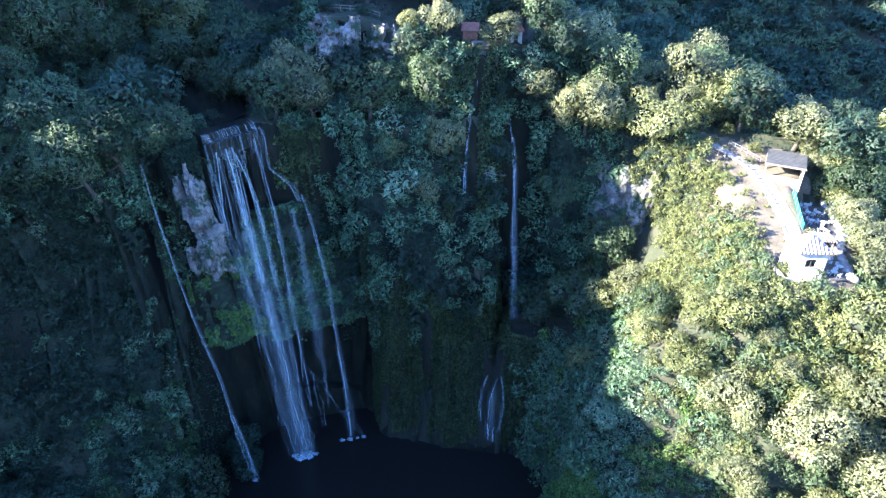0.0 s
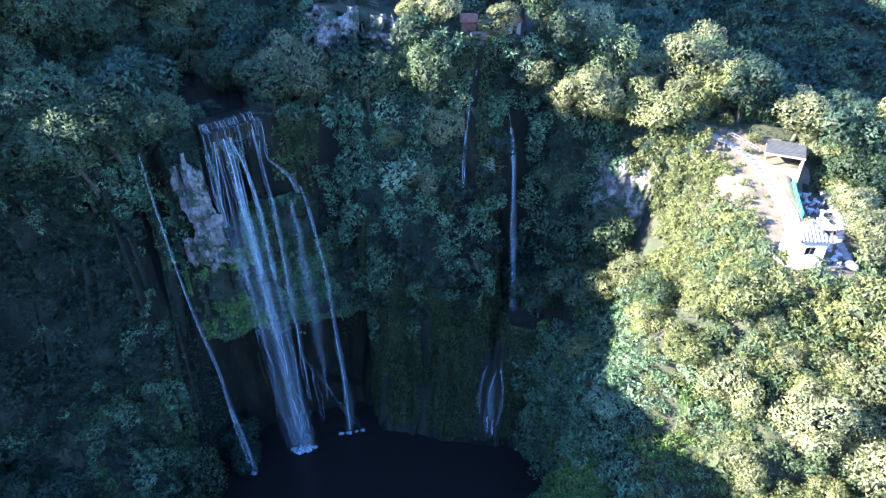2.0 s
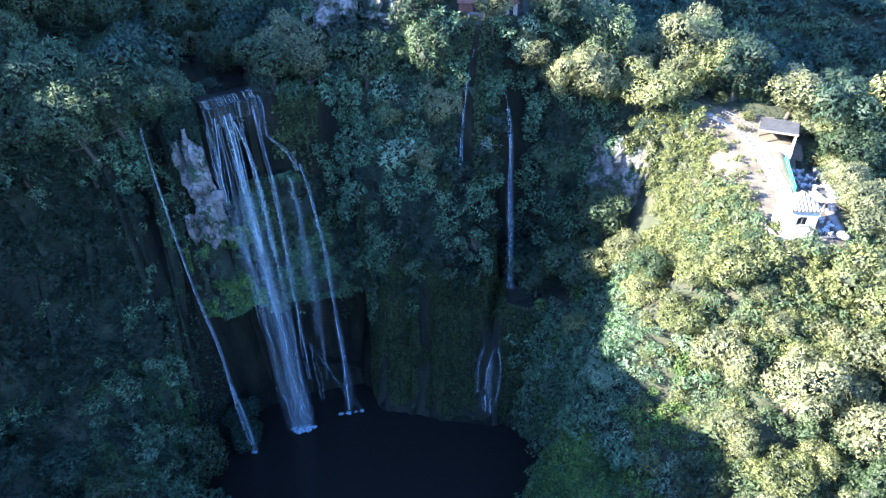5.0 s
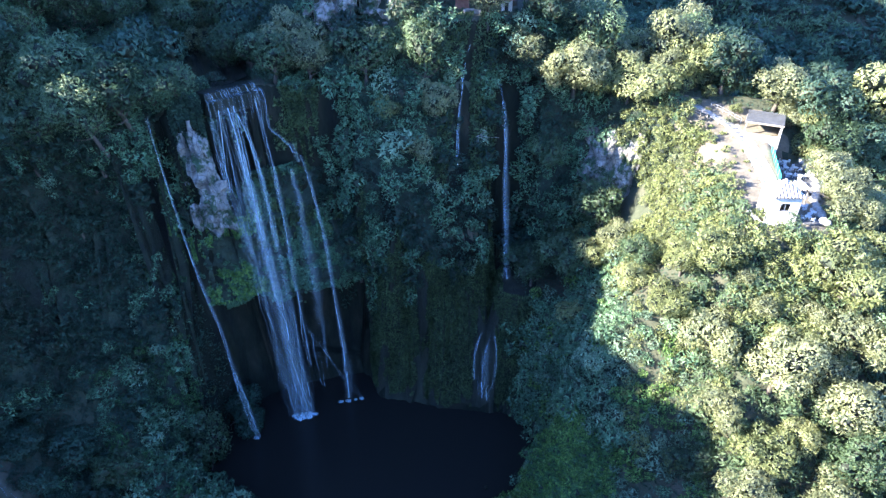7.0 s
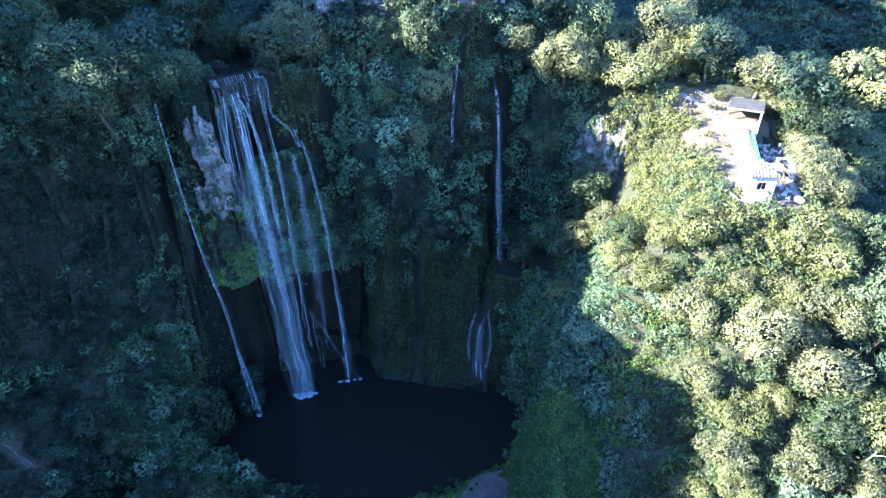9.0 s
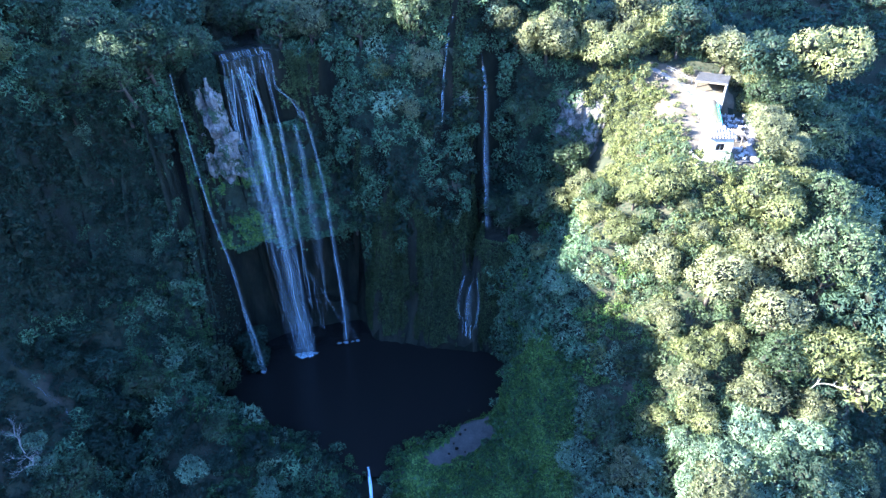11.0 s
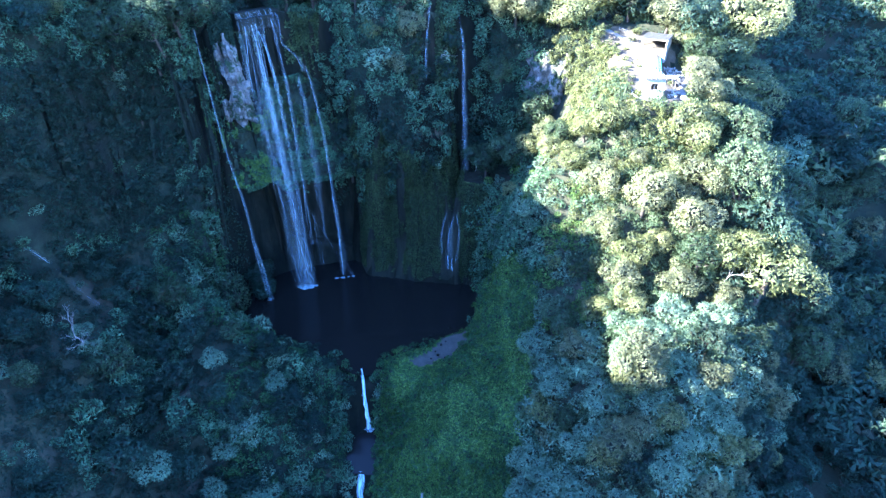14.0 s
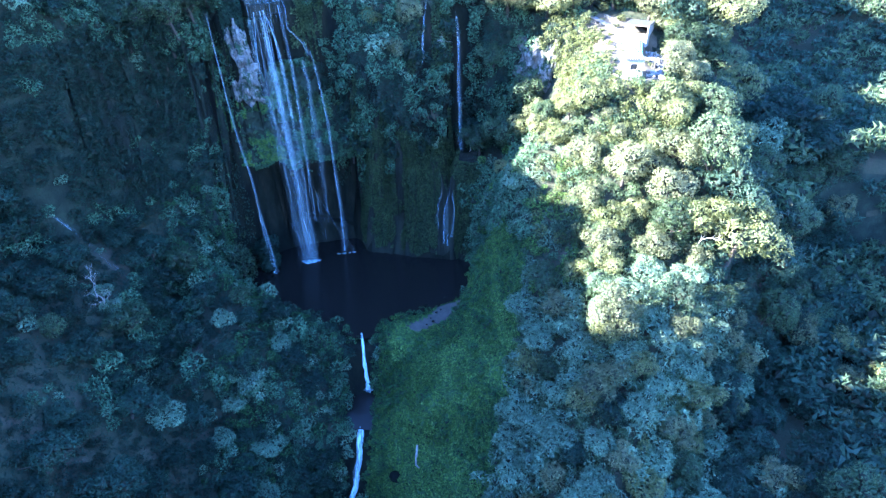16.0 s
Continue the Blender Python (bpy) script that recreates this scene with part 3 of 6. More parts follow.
# trees
# landmark trees first
for k, x, y, s in ((5, 37, 124, 1.5), (4, 43, 128.5, 1.5), (6, -56, 92.5, 1.2), (3, -1.6, 126.4, 1.25), (3, 7.4, 127.4, 1.5), (4, 75, 121, 1.25), (4, 79, 123, 1.3), (2, 71, 119, 1.1), (2, -13.2, 123, 1.25), (4, -19, 122.5, 0.7), (2, 61, 91.5, 1.15), (2, 58.5, 78.5, 1.25), (2, 46.5, 76, 0.75), (4, 51, 72, 0.9), (4, 49.5, 77, 0.55), (2, 54, 76, 0.8), (2, 44, 79, 0.6), (2, 67.5, 98, 1.2), (4, 69, 108, 1.1), (2, 61, 121, 0.8), (5, 46.5, 124.6, 0.55), (5, 50.8, 119.8, 0.45), (2, 62, 118.5, 0.75), (4, 65, 113.5, 0.9), (2, 65.2, 107.5, 0.95), (2, 64.6, 103, 0.9), (2, 47, 130.5, 1.0), (4, 52, 129, 1.0), (1, 57, 127.5, 1.0), (4, 68, 115, 1.1), (2, 66.5, 95, 1.2), (8, -71.5, 37.5, 0.8), (8, -75, 40.5, 0.7), (8, -44, 34, 1.1), (8, -38, 30, 1.0), (4, 65, 118, 1.0), (3, 44, 33, 1.75), (3, 40, 22, 1.2), (8, 28, 22, 1.25), (8, -56, 43, 0.9), (8, -36, 31, 1.1)):
    plant(k, x, y, float(ground_z(np.array([x]), np.array([y]))[0]) - 0.5, s)
for k, x, y, s in ((3, 19.5, 128.5, 1.75), (0, 14.5, 124.5, 1.3), (1, 19.5, 121.5, 0.9), (2, 18, 126.5, 1.6), (4, 30, 125.5, 1.5), (2, 13, 126.5, 1.1), (4, 23, 128, 1.2), (0, -60, 85.5, 2.1), (1, -67, 84.5, 1.4), (0, -74, 83.5, 1.3), (1, -64, 90, 1.8), (6, -55.5, 92.5, 1.25), (0, -80, 80, 1.0), (1, -71, 90, 1.6), (0, -57, 96, 1.5), (7, -85, 68, 1.0), (6, -79, 81, 1.0)):
    plant(k, x, y, float(ground_z(np.array([x]), np.array([y + 1.0]))[0]) - 0.8, s, (0.5, 0.0))
p, n3 = scatter(16000, lambda x, y, z, nz: open_ground(x, y, z, nz) & ((nz > 0.34) | (x < -60) & (nz > 0.22)) & ~grassy(x, y, z) & (y < 175) & (outline_distance(x, y, POOL) > np.where((y < 84) & (x < -20), 15, 6)) & (outline_distance(x, y, SHOULDER) > 0) & ~((x > 43) & (x < 56.5) & (y > 74) & (y < 85)) & ~((x > -11) & (x < 7) & (y > 103) & (y < 144) & (z > 30)) & ~((np.abs(x - stream_x(y)) < 7.5) & (y < 60)) & ~((np.hypot(x + 74, y - 37) < 6)) & ~((np.abs(y - np.interp(x, [q[0] for q in RILL], [q[1] for q in RILL])) < 4.5) & (x > RILL[0][0] - 2) & (x < RILL[4][0])))
gap = rng.uniform(4.5, 8.2, len(p))
gap = np.where(p[:, 0] < -14, gap * 0.95, gap) * np.where(p[:, 1] > 132, 1.25, 1.0) * np.where(p[:, 0] > 72, 1.2, 1.0) * np.where(p[:, 1] < 8, 1.25, 1.0) * np.where(p[:, 0] < -88, 1.2, 1.0) * np.where((p[:, 0] > 18) & (p[:, 0] < 82) & (p[:, 1] < 50), 0.74, 1.0)
far_out = (p[:, 1] > 150) | (p[:, 0] > 128) | (p[:, 0] < -122)
sel = thinned(p, gap)
woods = []
for i in sel:
    x, y, z = p[i]
    # lighter leaf kinds where sun falls, shade-darkened ones where shade falls
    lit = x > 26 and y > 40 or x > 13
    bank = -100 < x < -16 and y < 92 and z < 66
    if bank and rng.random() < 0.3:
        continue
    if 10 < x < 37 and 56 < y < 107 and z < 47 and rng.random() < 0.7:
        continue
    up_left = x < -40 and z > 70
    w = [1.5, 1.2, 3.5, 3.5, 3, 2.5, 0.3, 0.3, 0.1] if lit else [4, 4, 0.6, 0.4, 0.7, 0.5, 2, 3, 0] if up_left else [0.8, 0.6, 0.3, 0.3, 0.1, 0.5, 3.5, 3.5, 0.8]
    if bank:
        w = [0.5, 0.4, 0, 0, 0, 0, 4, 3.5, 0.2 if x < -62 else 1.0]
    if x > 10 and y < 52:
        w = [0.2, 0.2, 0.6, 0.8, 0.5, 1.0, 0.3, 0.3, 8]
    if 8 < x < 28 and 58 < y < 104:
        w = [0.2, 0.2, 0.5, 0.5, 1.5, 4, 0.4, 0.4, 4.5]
    # dark kinds here put the far flank's shade into the leaves
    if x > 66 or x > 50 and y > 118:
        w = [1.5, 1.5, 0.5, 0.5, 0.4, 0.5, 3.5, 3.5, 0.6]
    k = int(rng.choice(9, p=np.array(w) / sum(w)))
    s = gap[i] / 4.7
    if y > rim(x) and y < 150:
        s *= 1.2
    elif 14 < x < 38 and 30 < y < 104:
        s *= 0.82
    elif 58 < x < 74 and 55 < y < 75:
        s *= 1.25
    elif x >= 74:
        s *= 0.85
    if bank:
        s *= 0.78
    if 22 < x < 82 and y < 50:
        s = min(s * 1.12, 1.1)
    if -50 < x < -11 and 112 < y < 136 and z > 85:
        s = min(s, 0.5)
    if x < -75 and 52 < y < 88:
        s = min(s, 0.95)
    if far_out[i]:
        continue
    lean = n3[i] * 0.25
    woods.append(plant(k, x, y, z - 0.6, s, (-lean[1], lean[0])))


# ---- stuff: far woods, shrubs, ivy ----
def spread(protos, places, ups, sizes, r, sink=0.25):
    """Many turned and scaled copies of the protos, joined."""
    vs, fs, ms, o = [], [], [], 0
    for q, u, s in zip(places, ups, sizes):
        v, f, slots, _ = protos[r.integers(len(protos))]
        z = unit(np.array(u, float))
        a = unit(np.cross(z, r.normal(size=3)))
        turn = np.stack([a, np.cross(z, a), z], 0)
        vs.append((v * s * r.uniform(0.85, 1.2, 3)) @ turn + q - z * s * sink)
        fs.append(f + o)
        ms.append(slots)
        o += len(v)
    return np.concatenate(vs), np.concatenate(fs), np.concatenate(ms)


def stuff(name, label, category, protos, places, ups, sizes, leaf):
    v, f, slots = spread(protos, places, ups, sizes, np.random.default_rng(len(places)))
    return tagged(new(name, mesh_of(v, f, name, [leaf, TWIG_SHADE], slots)), label, category, kind="stuff")


r0 = np.random.default_rng(31)
FAR = [crown(r0, 5.0, 7.5, 6, 170, 0.92) for _ in range(5)]
BUSH = [crown(r0, 1.0, 1.5, 4, 230, 0.155, -0.1) for _ in range(5)]
BIG = [crown(r0, 1.0, 1.5, 6, 230, 0.148, -0.1) for _ in range(6)]
SPRIG = [crown(r0, 1.0, 0.9, 1, 80, 0.26, 0.0) for _ in range(4)]

# woods beyond and on the sides
wx, wy = [q.ravel() for q in np.meshgrid(np.arange(-130, 330, 8.6), np.arange(20, 430, 8.6))]
wx, wy = wx + rng.uniform(-3, 3, len(wx)), wy + rng.uniform(-3, 3, len(wy))
ok = ((wy > 148) | (wx > 84) | (wx < -98)) & (wx < 60 + 0.74 * (wy + 30)) & (wx > -20 - 0.74 * (wy + 20)) & (wx > -110 + 0.8 * np.maximum(0, wy - 190)) & ((wx > 20) | (wy < 250))
wx, wy = wx[ok], wy[ok]
bx, by = [q.ravel() for q in np.meshgrid(np.arange(-90, 100, 8.6), np.arange(-130, -18, 8.6))]
wx, wy = np.r_[wx, bx + rng.uniform(-3, 3, len(bx))], np.r_[wy, by + rng.uniform(-3, 3, len(by))]
p = np.stack([wx, wy, ground_z(wx, wy)], 1)
p = p[open_ground(p[:, 0], p[:, 1], p[:, 2], 1)]
gap = rng.uniform(7.2, 10.5, len(p)) * np.where(p[:, 1] > 250, 1.1, 1.0)
sel = np.arange(len(p))

half = rng.random(len(sel)) < 0.6
for part_sel, leaf, label in ((sel[half], LEAF_SHADE_DARK, "deep green woods on the far slopes and valley floor"), (sel[~half], LEAF_OAK, "mixed green woods on the plateau and far slopes")):
    stuff("woods", label, "woods", FAR, p[part_sel] + [0, 0, 0.5], np.tile([0, 0, 1.0], (len(part_sel), 1)), gap[part_sel] / 6.4, leaf)

# shrubs on the steep faces and between the trees
p, n3 = scatter(30000, lambda x, y, z, nz: open_ground(x, y, z, nz) & (x > -118) & (x < 60) & (y < 138) & (nz < 0.62) & (z > 1) & ~grassy(x, y, z) & ~((z < 37) & (y > 97) & (x < 10)) & ~((z < 34) & (x < -48) & (y > 82)))
gap = rng.uniform(2.0, 4.9, len(p)) * np.where((p[:, 0] > -34) & (p[:, 2] > 25), 1.05, 0.95)
sel = thinned(p, gap)
up = unit(n3 + [0, 0, 0.55])
mix = rng.random(len(p))
# western cliff: nearly all shade-darkened leaves, in place of deeper shade
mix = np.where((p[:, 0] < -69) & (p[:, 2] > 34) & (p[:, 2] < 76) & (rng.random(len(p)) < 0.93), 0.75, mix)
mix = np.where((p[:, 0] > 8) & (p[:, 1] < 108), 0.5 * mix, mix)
for lo, hi, leaf, label in ((0, 0.66, LEAF_SHRUB, "dense green shrubs clinging to the gorge cliffs"), (0.66, 0.92, LEAF_SHADE_DARK, "bushes in shade-darkened green on the cliffs"), (0.92, 1.1, LEAF_PALE, "pale grey-green bushes on the cliffs")):
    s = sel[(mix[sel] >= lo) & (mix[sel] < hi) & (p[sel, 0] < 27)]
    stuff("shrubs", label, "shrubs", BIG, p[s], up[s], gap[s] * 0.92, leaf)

s = sel[p[sel, 0] >= 27]
stuff("shrubs", "yellow-green shrubs on the steep flank of the spur", "shrubs", BIG, p[s], up[s], gap[s] * 0.6, LEAF_LIGHT)
p, n3 = scatter(7000, lambda x, y, z, nz: open_ground(x, y, z, nz) & ~grassy(x, y, z) & (x > 14) & (x < 66) & (y < 104) & (y > 8) & (nz >= 0.4) & ~((x < 38) & (y > 50)))
gap = rng.uniform(2.0, 4.2, len(p))
sel = thinned(p, gap)[:900]
stuff("undergrowth", "mixed undergrowth bushes below the trees", "shrubs", BUSH, p[sel], unit(n3[sel] + [0, 0, 1.0]), gap[sel] * 0.9, LEAF_OAK)

p, n3 = scatter(6000, lambda x, y, z, nz: open_ground(x, y, z, nz) & (x > 62) & (x < 132) & (y < 150) & (y > 10))
gap = rng.uniform(3.2, 5.5, len(p))
sel = thinned(p, gap)[:420]
stuff("undergrowth", "dark green undergrowth on the far flank of the ridge", "shrubs", BUSH, p[sel], unit(n3[sel] + [0, 0, 1.0]), gap[sel] * 0.8, LEAF_SHADE_DARK)

# scrub along the rim of the gorge and round the head of the main fall
p, n3 = scatter(9000, lambda x, y, z, nz: (open_ground(x, y, z, nz) | (x > -44.5) & (x < -34) & (y < 118) | (x > -62) & (x < -54.2) & (y < 108)) & (x > -104) & (x < 40) & (y > rim(x) - 2.0) & (y < rim(x) + np.where(x > -46, 9, 14)) & (z > 72) & (nz > 0.3) & ~((x > -10) & (x < 6) & (y > 112)))
gap = rng.uniform(1.5, 3.8, len(p))
sel = thinned(p, gap)[:700]
mix = rng.random(len(p))
for lo, hi, leaf, label in ((0, 0.55, LEAF_SHADE_DARK, "dark green scrub along the rim of the gorge"), (0.55, 1.1, LEAF_SHRUB, "green scrub along the rim of the gorge")):
    s = sel[(mix[sel] >= lo) & (mix[sel] < hi)]
    stuff("shrubs", label, "shrubs", BIG, p[s], unit(n3[s] + [0, -0.3, 0.7]), gap[s] * 0.85, leaf)

p, n3 = scatter(4000, lambda x, y, z, nz: open_ground(x, y, z, nz) & (x > 14) & (x < 80) & (y < 50) & (y > -16) & ~grassy(x, y, z))
gap = rng.uniform(2.2, 4.6, len(p))
sel = thinned(p, gap)[:520]
stuff("undergrowth", "pale blue-green bushes below the trees of the shaded ridge foot", "shrubs", BUSH, p[sel], unit(n3[sel] + [0, 0, 1.0]), gap[sel] * 0.9, LEAF_PALE)

# half of these are pale, lightening the slope as bounced light would
p, n3 = scatter(6000, lambda x, y, z, nz: open_ground(x, y, z, nz) & (x > 12) & (x < 38) & (y < 108) & (y > 50) & (z > 3) & (z < 48) & ~grassy(x, y, z))
gap = rng.uniform(1.6, 3.8, len(p))
sel = thinned(p, gap)[:640]
for s, leaf, label in ((sel[1::4], LEAF_SHRUB, "green bushes on the slope above the grassy bank"), (sel[::2], LEAF_PALE, "pale green bushes on the slope above the grassy bank"), (sel[3::4], LEAF_GRASS, "bright green bushes on the slope above the grassy bank")):
    stuff("undergrowth", label, "shrubs", BIG, p[s], unit(n3[s] + [-0.2, -0.2, 1.0]), gap[s] * 0.85, leaf)

# bushes on the sunny shoulder of the spur
p, n3 = scatter(5000, lambda x, y, z, nz: ((outline_distance(x, y, SHOULDER) < 0.5) | ((x > 43) & (x < 57) & (y > 72) & (y < 85))) & open_ground(x, y, z, nz) & (fuzz(x, y, z, 6.0) > -0.4))
gap = rng.uniform(1.3, 3.2, len(p))
sel = thinned(p, gap)
stuff("shrubs", "yellow-green shrubs on the sunny dry slope", "shrubs", BIG, p[sel], unit(n3[sel] + [0, 0, 1.0]), gap[sel] * 0.8, LEAF_DRY)

# ivy and grasses: the green bank beside the stream, and cover on every face
p, n3 = scatter(52000, lambda x, y, z, nz: open_ground(x, y, z, nz) & grassy(x, y, z))
v, f = leaves(p + n3 * rng.uniform(0.05, 0.5, (len(p), 1)), n3 + [-0.2, -0.3, 0.4], 0.42, rng)
tagged(new("grass", mesh_of(v, f, "grass", [LEAF_GRASS])), "long bright green grass and creepers hanging down the bank", "grass", kind="stuff")
p, n3 = scatter(3500, lambda x, y, z, nz: open_ground(x, y, z, nz) & grassy(x, y, z) & (fuzz(x, y, z, 9.0) > -0.12))
gap = rng.uniform(1.0, 3.0, len(p))
sel = thinned(p, gap)
stuff("ground_cover", "low bright green creepers covering the bank", "ground cover", BUSH, p[sel], unit(n3[sel] + [-0.2, -0.3, 0.3]), gap[sel] * 0.62, LEAF_GRASS)
p, n3 = scatter(3000, lambda x, y, z, nz: open_ground(x, y, z, nz) & grassy(x, y, z) & ((fuzz(x, y, z, 8.0) > 0.12) | (np.abs(x - stream_x(y)) < 8)))
gap = rng.uniform(1.2, 3.4, len(p))
sel = thinned(p, gap)[:420]
stuff("shrubs", "dark green shrubs in clumps on the grassy bank", "shrubs", BIG, p[sel], unit(n3[sel] + [-0.2, -0.2, 0.7]), gap[sel] * 0.75, LEAF_IVY)
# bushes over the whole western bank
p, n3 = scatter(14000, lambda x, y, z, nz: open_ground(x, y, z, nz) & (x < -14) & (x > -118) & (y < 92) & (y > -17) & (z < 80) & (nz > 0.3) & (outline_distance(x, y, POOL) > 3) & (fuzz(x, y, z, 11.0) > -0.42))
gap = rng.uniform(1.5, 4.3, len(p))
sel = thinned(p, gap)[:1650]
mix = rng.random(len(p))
# mostly darkened leaves, standing in for the deep shade on this bank
for lo, hi, leaf, label in ((0, 0.1, LEAF_SHRUB, "dense green shrubs covering the shaded western bank"), (0.1, 0.94, LEAF_SHADE_DARK, "bushes in shade-darkened green covering the western bank"), (0.94, 1.1, LEAF_PALE, "pale blue-green bushes scattered on the western bank")):
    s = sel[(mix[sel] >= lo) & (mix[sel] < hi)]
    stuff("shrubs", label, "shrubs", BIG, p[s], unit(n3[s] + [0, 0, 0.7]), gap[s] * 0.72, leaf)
# low bushes and creepers between the trees, the stream and the pool
p, n3 = scatter(9000, lambda x, y, z, nz: open_ground(x, y, z, nz) & (x < -12) & (x > -75) & (y < 88) & (y > 14) & (z < 30) & ((outline_distance(x, y, POOL) < 16) | (x > -45)) & (outline_distance(x, y, POOL) > 1.2))
gap = rng.uniform(1.4, 3.6, len(p)) * np.where(outline_distance(p[:, 0], p[:, 1], POOL) < 6, 0.75, 1.0)
sel = thinned(p, gap)
mix = rng.random(len(p))
for lo, hi, leaf, label in ((0, 0.4, LEAF_SHRUB, "dense green bushes on the bank above the pool"), (0.4, 0.55, LEAF_PALE, "pale blue-green bushes on the shaded bank"), (0.55, 1.1, LEAF_IVY, "green creeper mounds beside pool and stream")):
    s = sel[(mix[sel] >= lo) & (mix[sel] < hi)]
    stuff("shrubs", label, "shrubs", BIG, p[s], unit(n3[s] + [0, 0, 0.7]), gap[s] * 0.85, leaf)
p, n3 = scatter(90000, lambda x, y, z, nz: open_ground(x, y, z, nz) & (y < 140) & (x > -110) & (x < 80) & ~((y > 96) & (x > -62) & (x < 10) & (z < 42)))
v, f = leaves(p + n3 * 0.15, n3 + [0, 0, 0.4], 0.5, rng)
tagged(new("ivy", mesh_of(v, f, "ivy", [LEAF_SHADE_DARK])), "ivy and ferns spread over earth and rock", "ivy", kind="stuff")
# sparse moss and ferns on the wet wall behind the falls
p, n3 = scatter(60000, lambda x, y, z, nz: (x > -68) & (x < 10) & (y > 80) & (y < 120) & (z > 3) & (z < np.where(x < -26, 80, 40)) & (nz < 0.75))
tuft = fuzz(p[:, 0], p[:, 1], p[:, 2], 6.0) > np.where(p[:, 2] > 40, 0.2, 0.3) + np.where((p[:, 0] > -30) & (p[:, 2] < 46), 0.12, 0)
tuft &= ~((p[:, 0] > -40.5) & (p[:, 0] < -27) & (p[:, 2] > 14) & (p[:, 2] < 71))
tuft &= ~((p[:, 2] < np.where(p[:, 0] > -30, 46, 26)) & (p[:, 0] > -58) & (p[:, 0] < 8))
v, f = leaves(p[tuft] + n3[tuft] * 0.25, n3[tuft] + [0, -0.3, -0.4], 0.6, rng)
tagged(new("moss", mesh_of(v, f, "moss", [LEAF_MOSS])), "hanging moss and ferns on the wet rock behind the falls", "moss", kind="stuff")
# brownish moss hanging in streaks in the recess
p, n3 = scatter(64000, lambda x, y, z, nz: (x > -29) & (x < 13) & (y > 97) & (y < 120) & (z > 2.5) & (z < 40) & (nz < 0.85) & ~((x > -1) & (x < 4.5) & (z < 25)))
hang = (fuzz(p[:, 0], p[:, 1], p[:, 2] * 0.3, 3.5) > -0.22) & (p[:, 2] > np.interp(p[:, 0], [-26, -12, -4], [4, 2, 1.5]) + 5 * fuzz(p[:, 0], p[:, 1], p[:, 2], 6.0))
p, n3 = p[hang], n3[hang]
v, f = leaves(p + n3 * rng.uniform(0.05, 0.7, (len(p), 1)), n3 + [0, -0.3, -0.5], 0.42, rng)
tagged(new("moss", mesh_of(v, f, "moss", [LEAF_MOSS])), "brown-green moss hanging in streaks in the dark recess", "moss", kind="stuff")
# bright hanging moss beside the head of the main fall
p, n3 = scatter(2600, lambda x, y, z, nz: (x > -42) & (x < -35.0) & (y > 98) & (y < 113) & (z > 72.0) & (z < 79.5))
v, f = leaves(p + n3 * rng.uniform(0.05, 0.6, (len(p), 1)), n3 + [0, -0.4, -0.6], 0.7, rng)
tagged(new("moss", mesh_of(v, f, "moss", [LEAF_MOSS])), "green hanging moss beside the head of the fall", "moss", kind="stuff")
# green moss hanging between the slender fall and the weir
p, n3 = scatter(3200, lambda x, y, z, nz: (x > -59.5) & (x < -52.8) & (y > 86) & (y < 100) & (z > 69) & (z < 81.5) & (np.abs(x + 58.9) > 0.6))
v, f = leaves(p + n3 * rng.uniform(0.05, 0.8, (len(p), 1)), n3 + [0, -0.4, -0.3], 0.62, rng)
tagged(new("moss", mesh_of(v, f, "moss", [LEAF_SHADE_DARK])), "green moss and creepers hanging beside the weir", "moss", kind="stuff")
# moss and grasses on the walls of the cleft
p, n3 = scatter(7000, lambda x, y, z, nz: (x > -11) & (x < 1) & (y > 108) & (y < 134) & (z > 56) & (z < 91))
away = np.abs(p[:, 0] - np.interp(p[:, 2], [62, 77, 84, 90], [-6.4, -6.4, -5.6, -4.2])) > np.interp(p[:, 2], [60, 76, 86], [2.2, 1.6, 0.7])
p, n3 = p[away], n3[away]
v, f = leaves(p + n3 * rng.uniform(0.05, 0.6, (len(p), 1)), n3 + [0, -0.3, -0.2], 0.55, rng)
tagged(new("moss", mesh_of(v, f, "moss", [LEAF_MOSS])), "moss and hanging grasses on the walls of the cleft", "moss", kind="stuff")
# dry grass on the bare crest
p, n3 = scatter(2400, lambda x, y, z, nz: (outline_distance(x, y, SPUR) < 0.5) & (x < 50.0 - 0.35 * np.maximum(0, y - 108)) & (fuzz(x, y, z, 4.0) > -0.25))
sel = thinned(p, np.full(len(p), 2.4))
stuff("dry_grass", "dry yellowish grass tufts on the bare crest", "grass", SPRIG, p[sel], np.tile([0, 0, 1.0], (len(sel), 1)), rng.uniform(0.4, 1.0, len(sel)), LEAF_DRY)


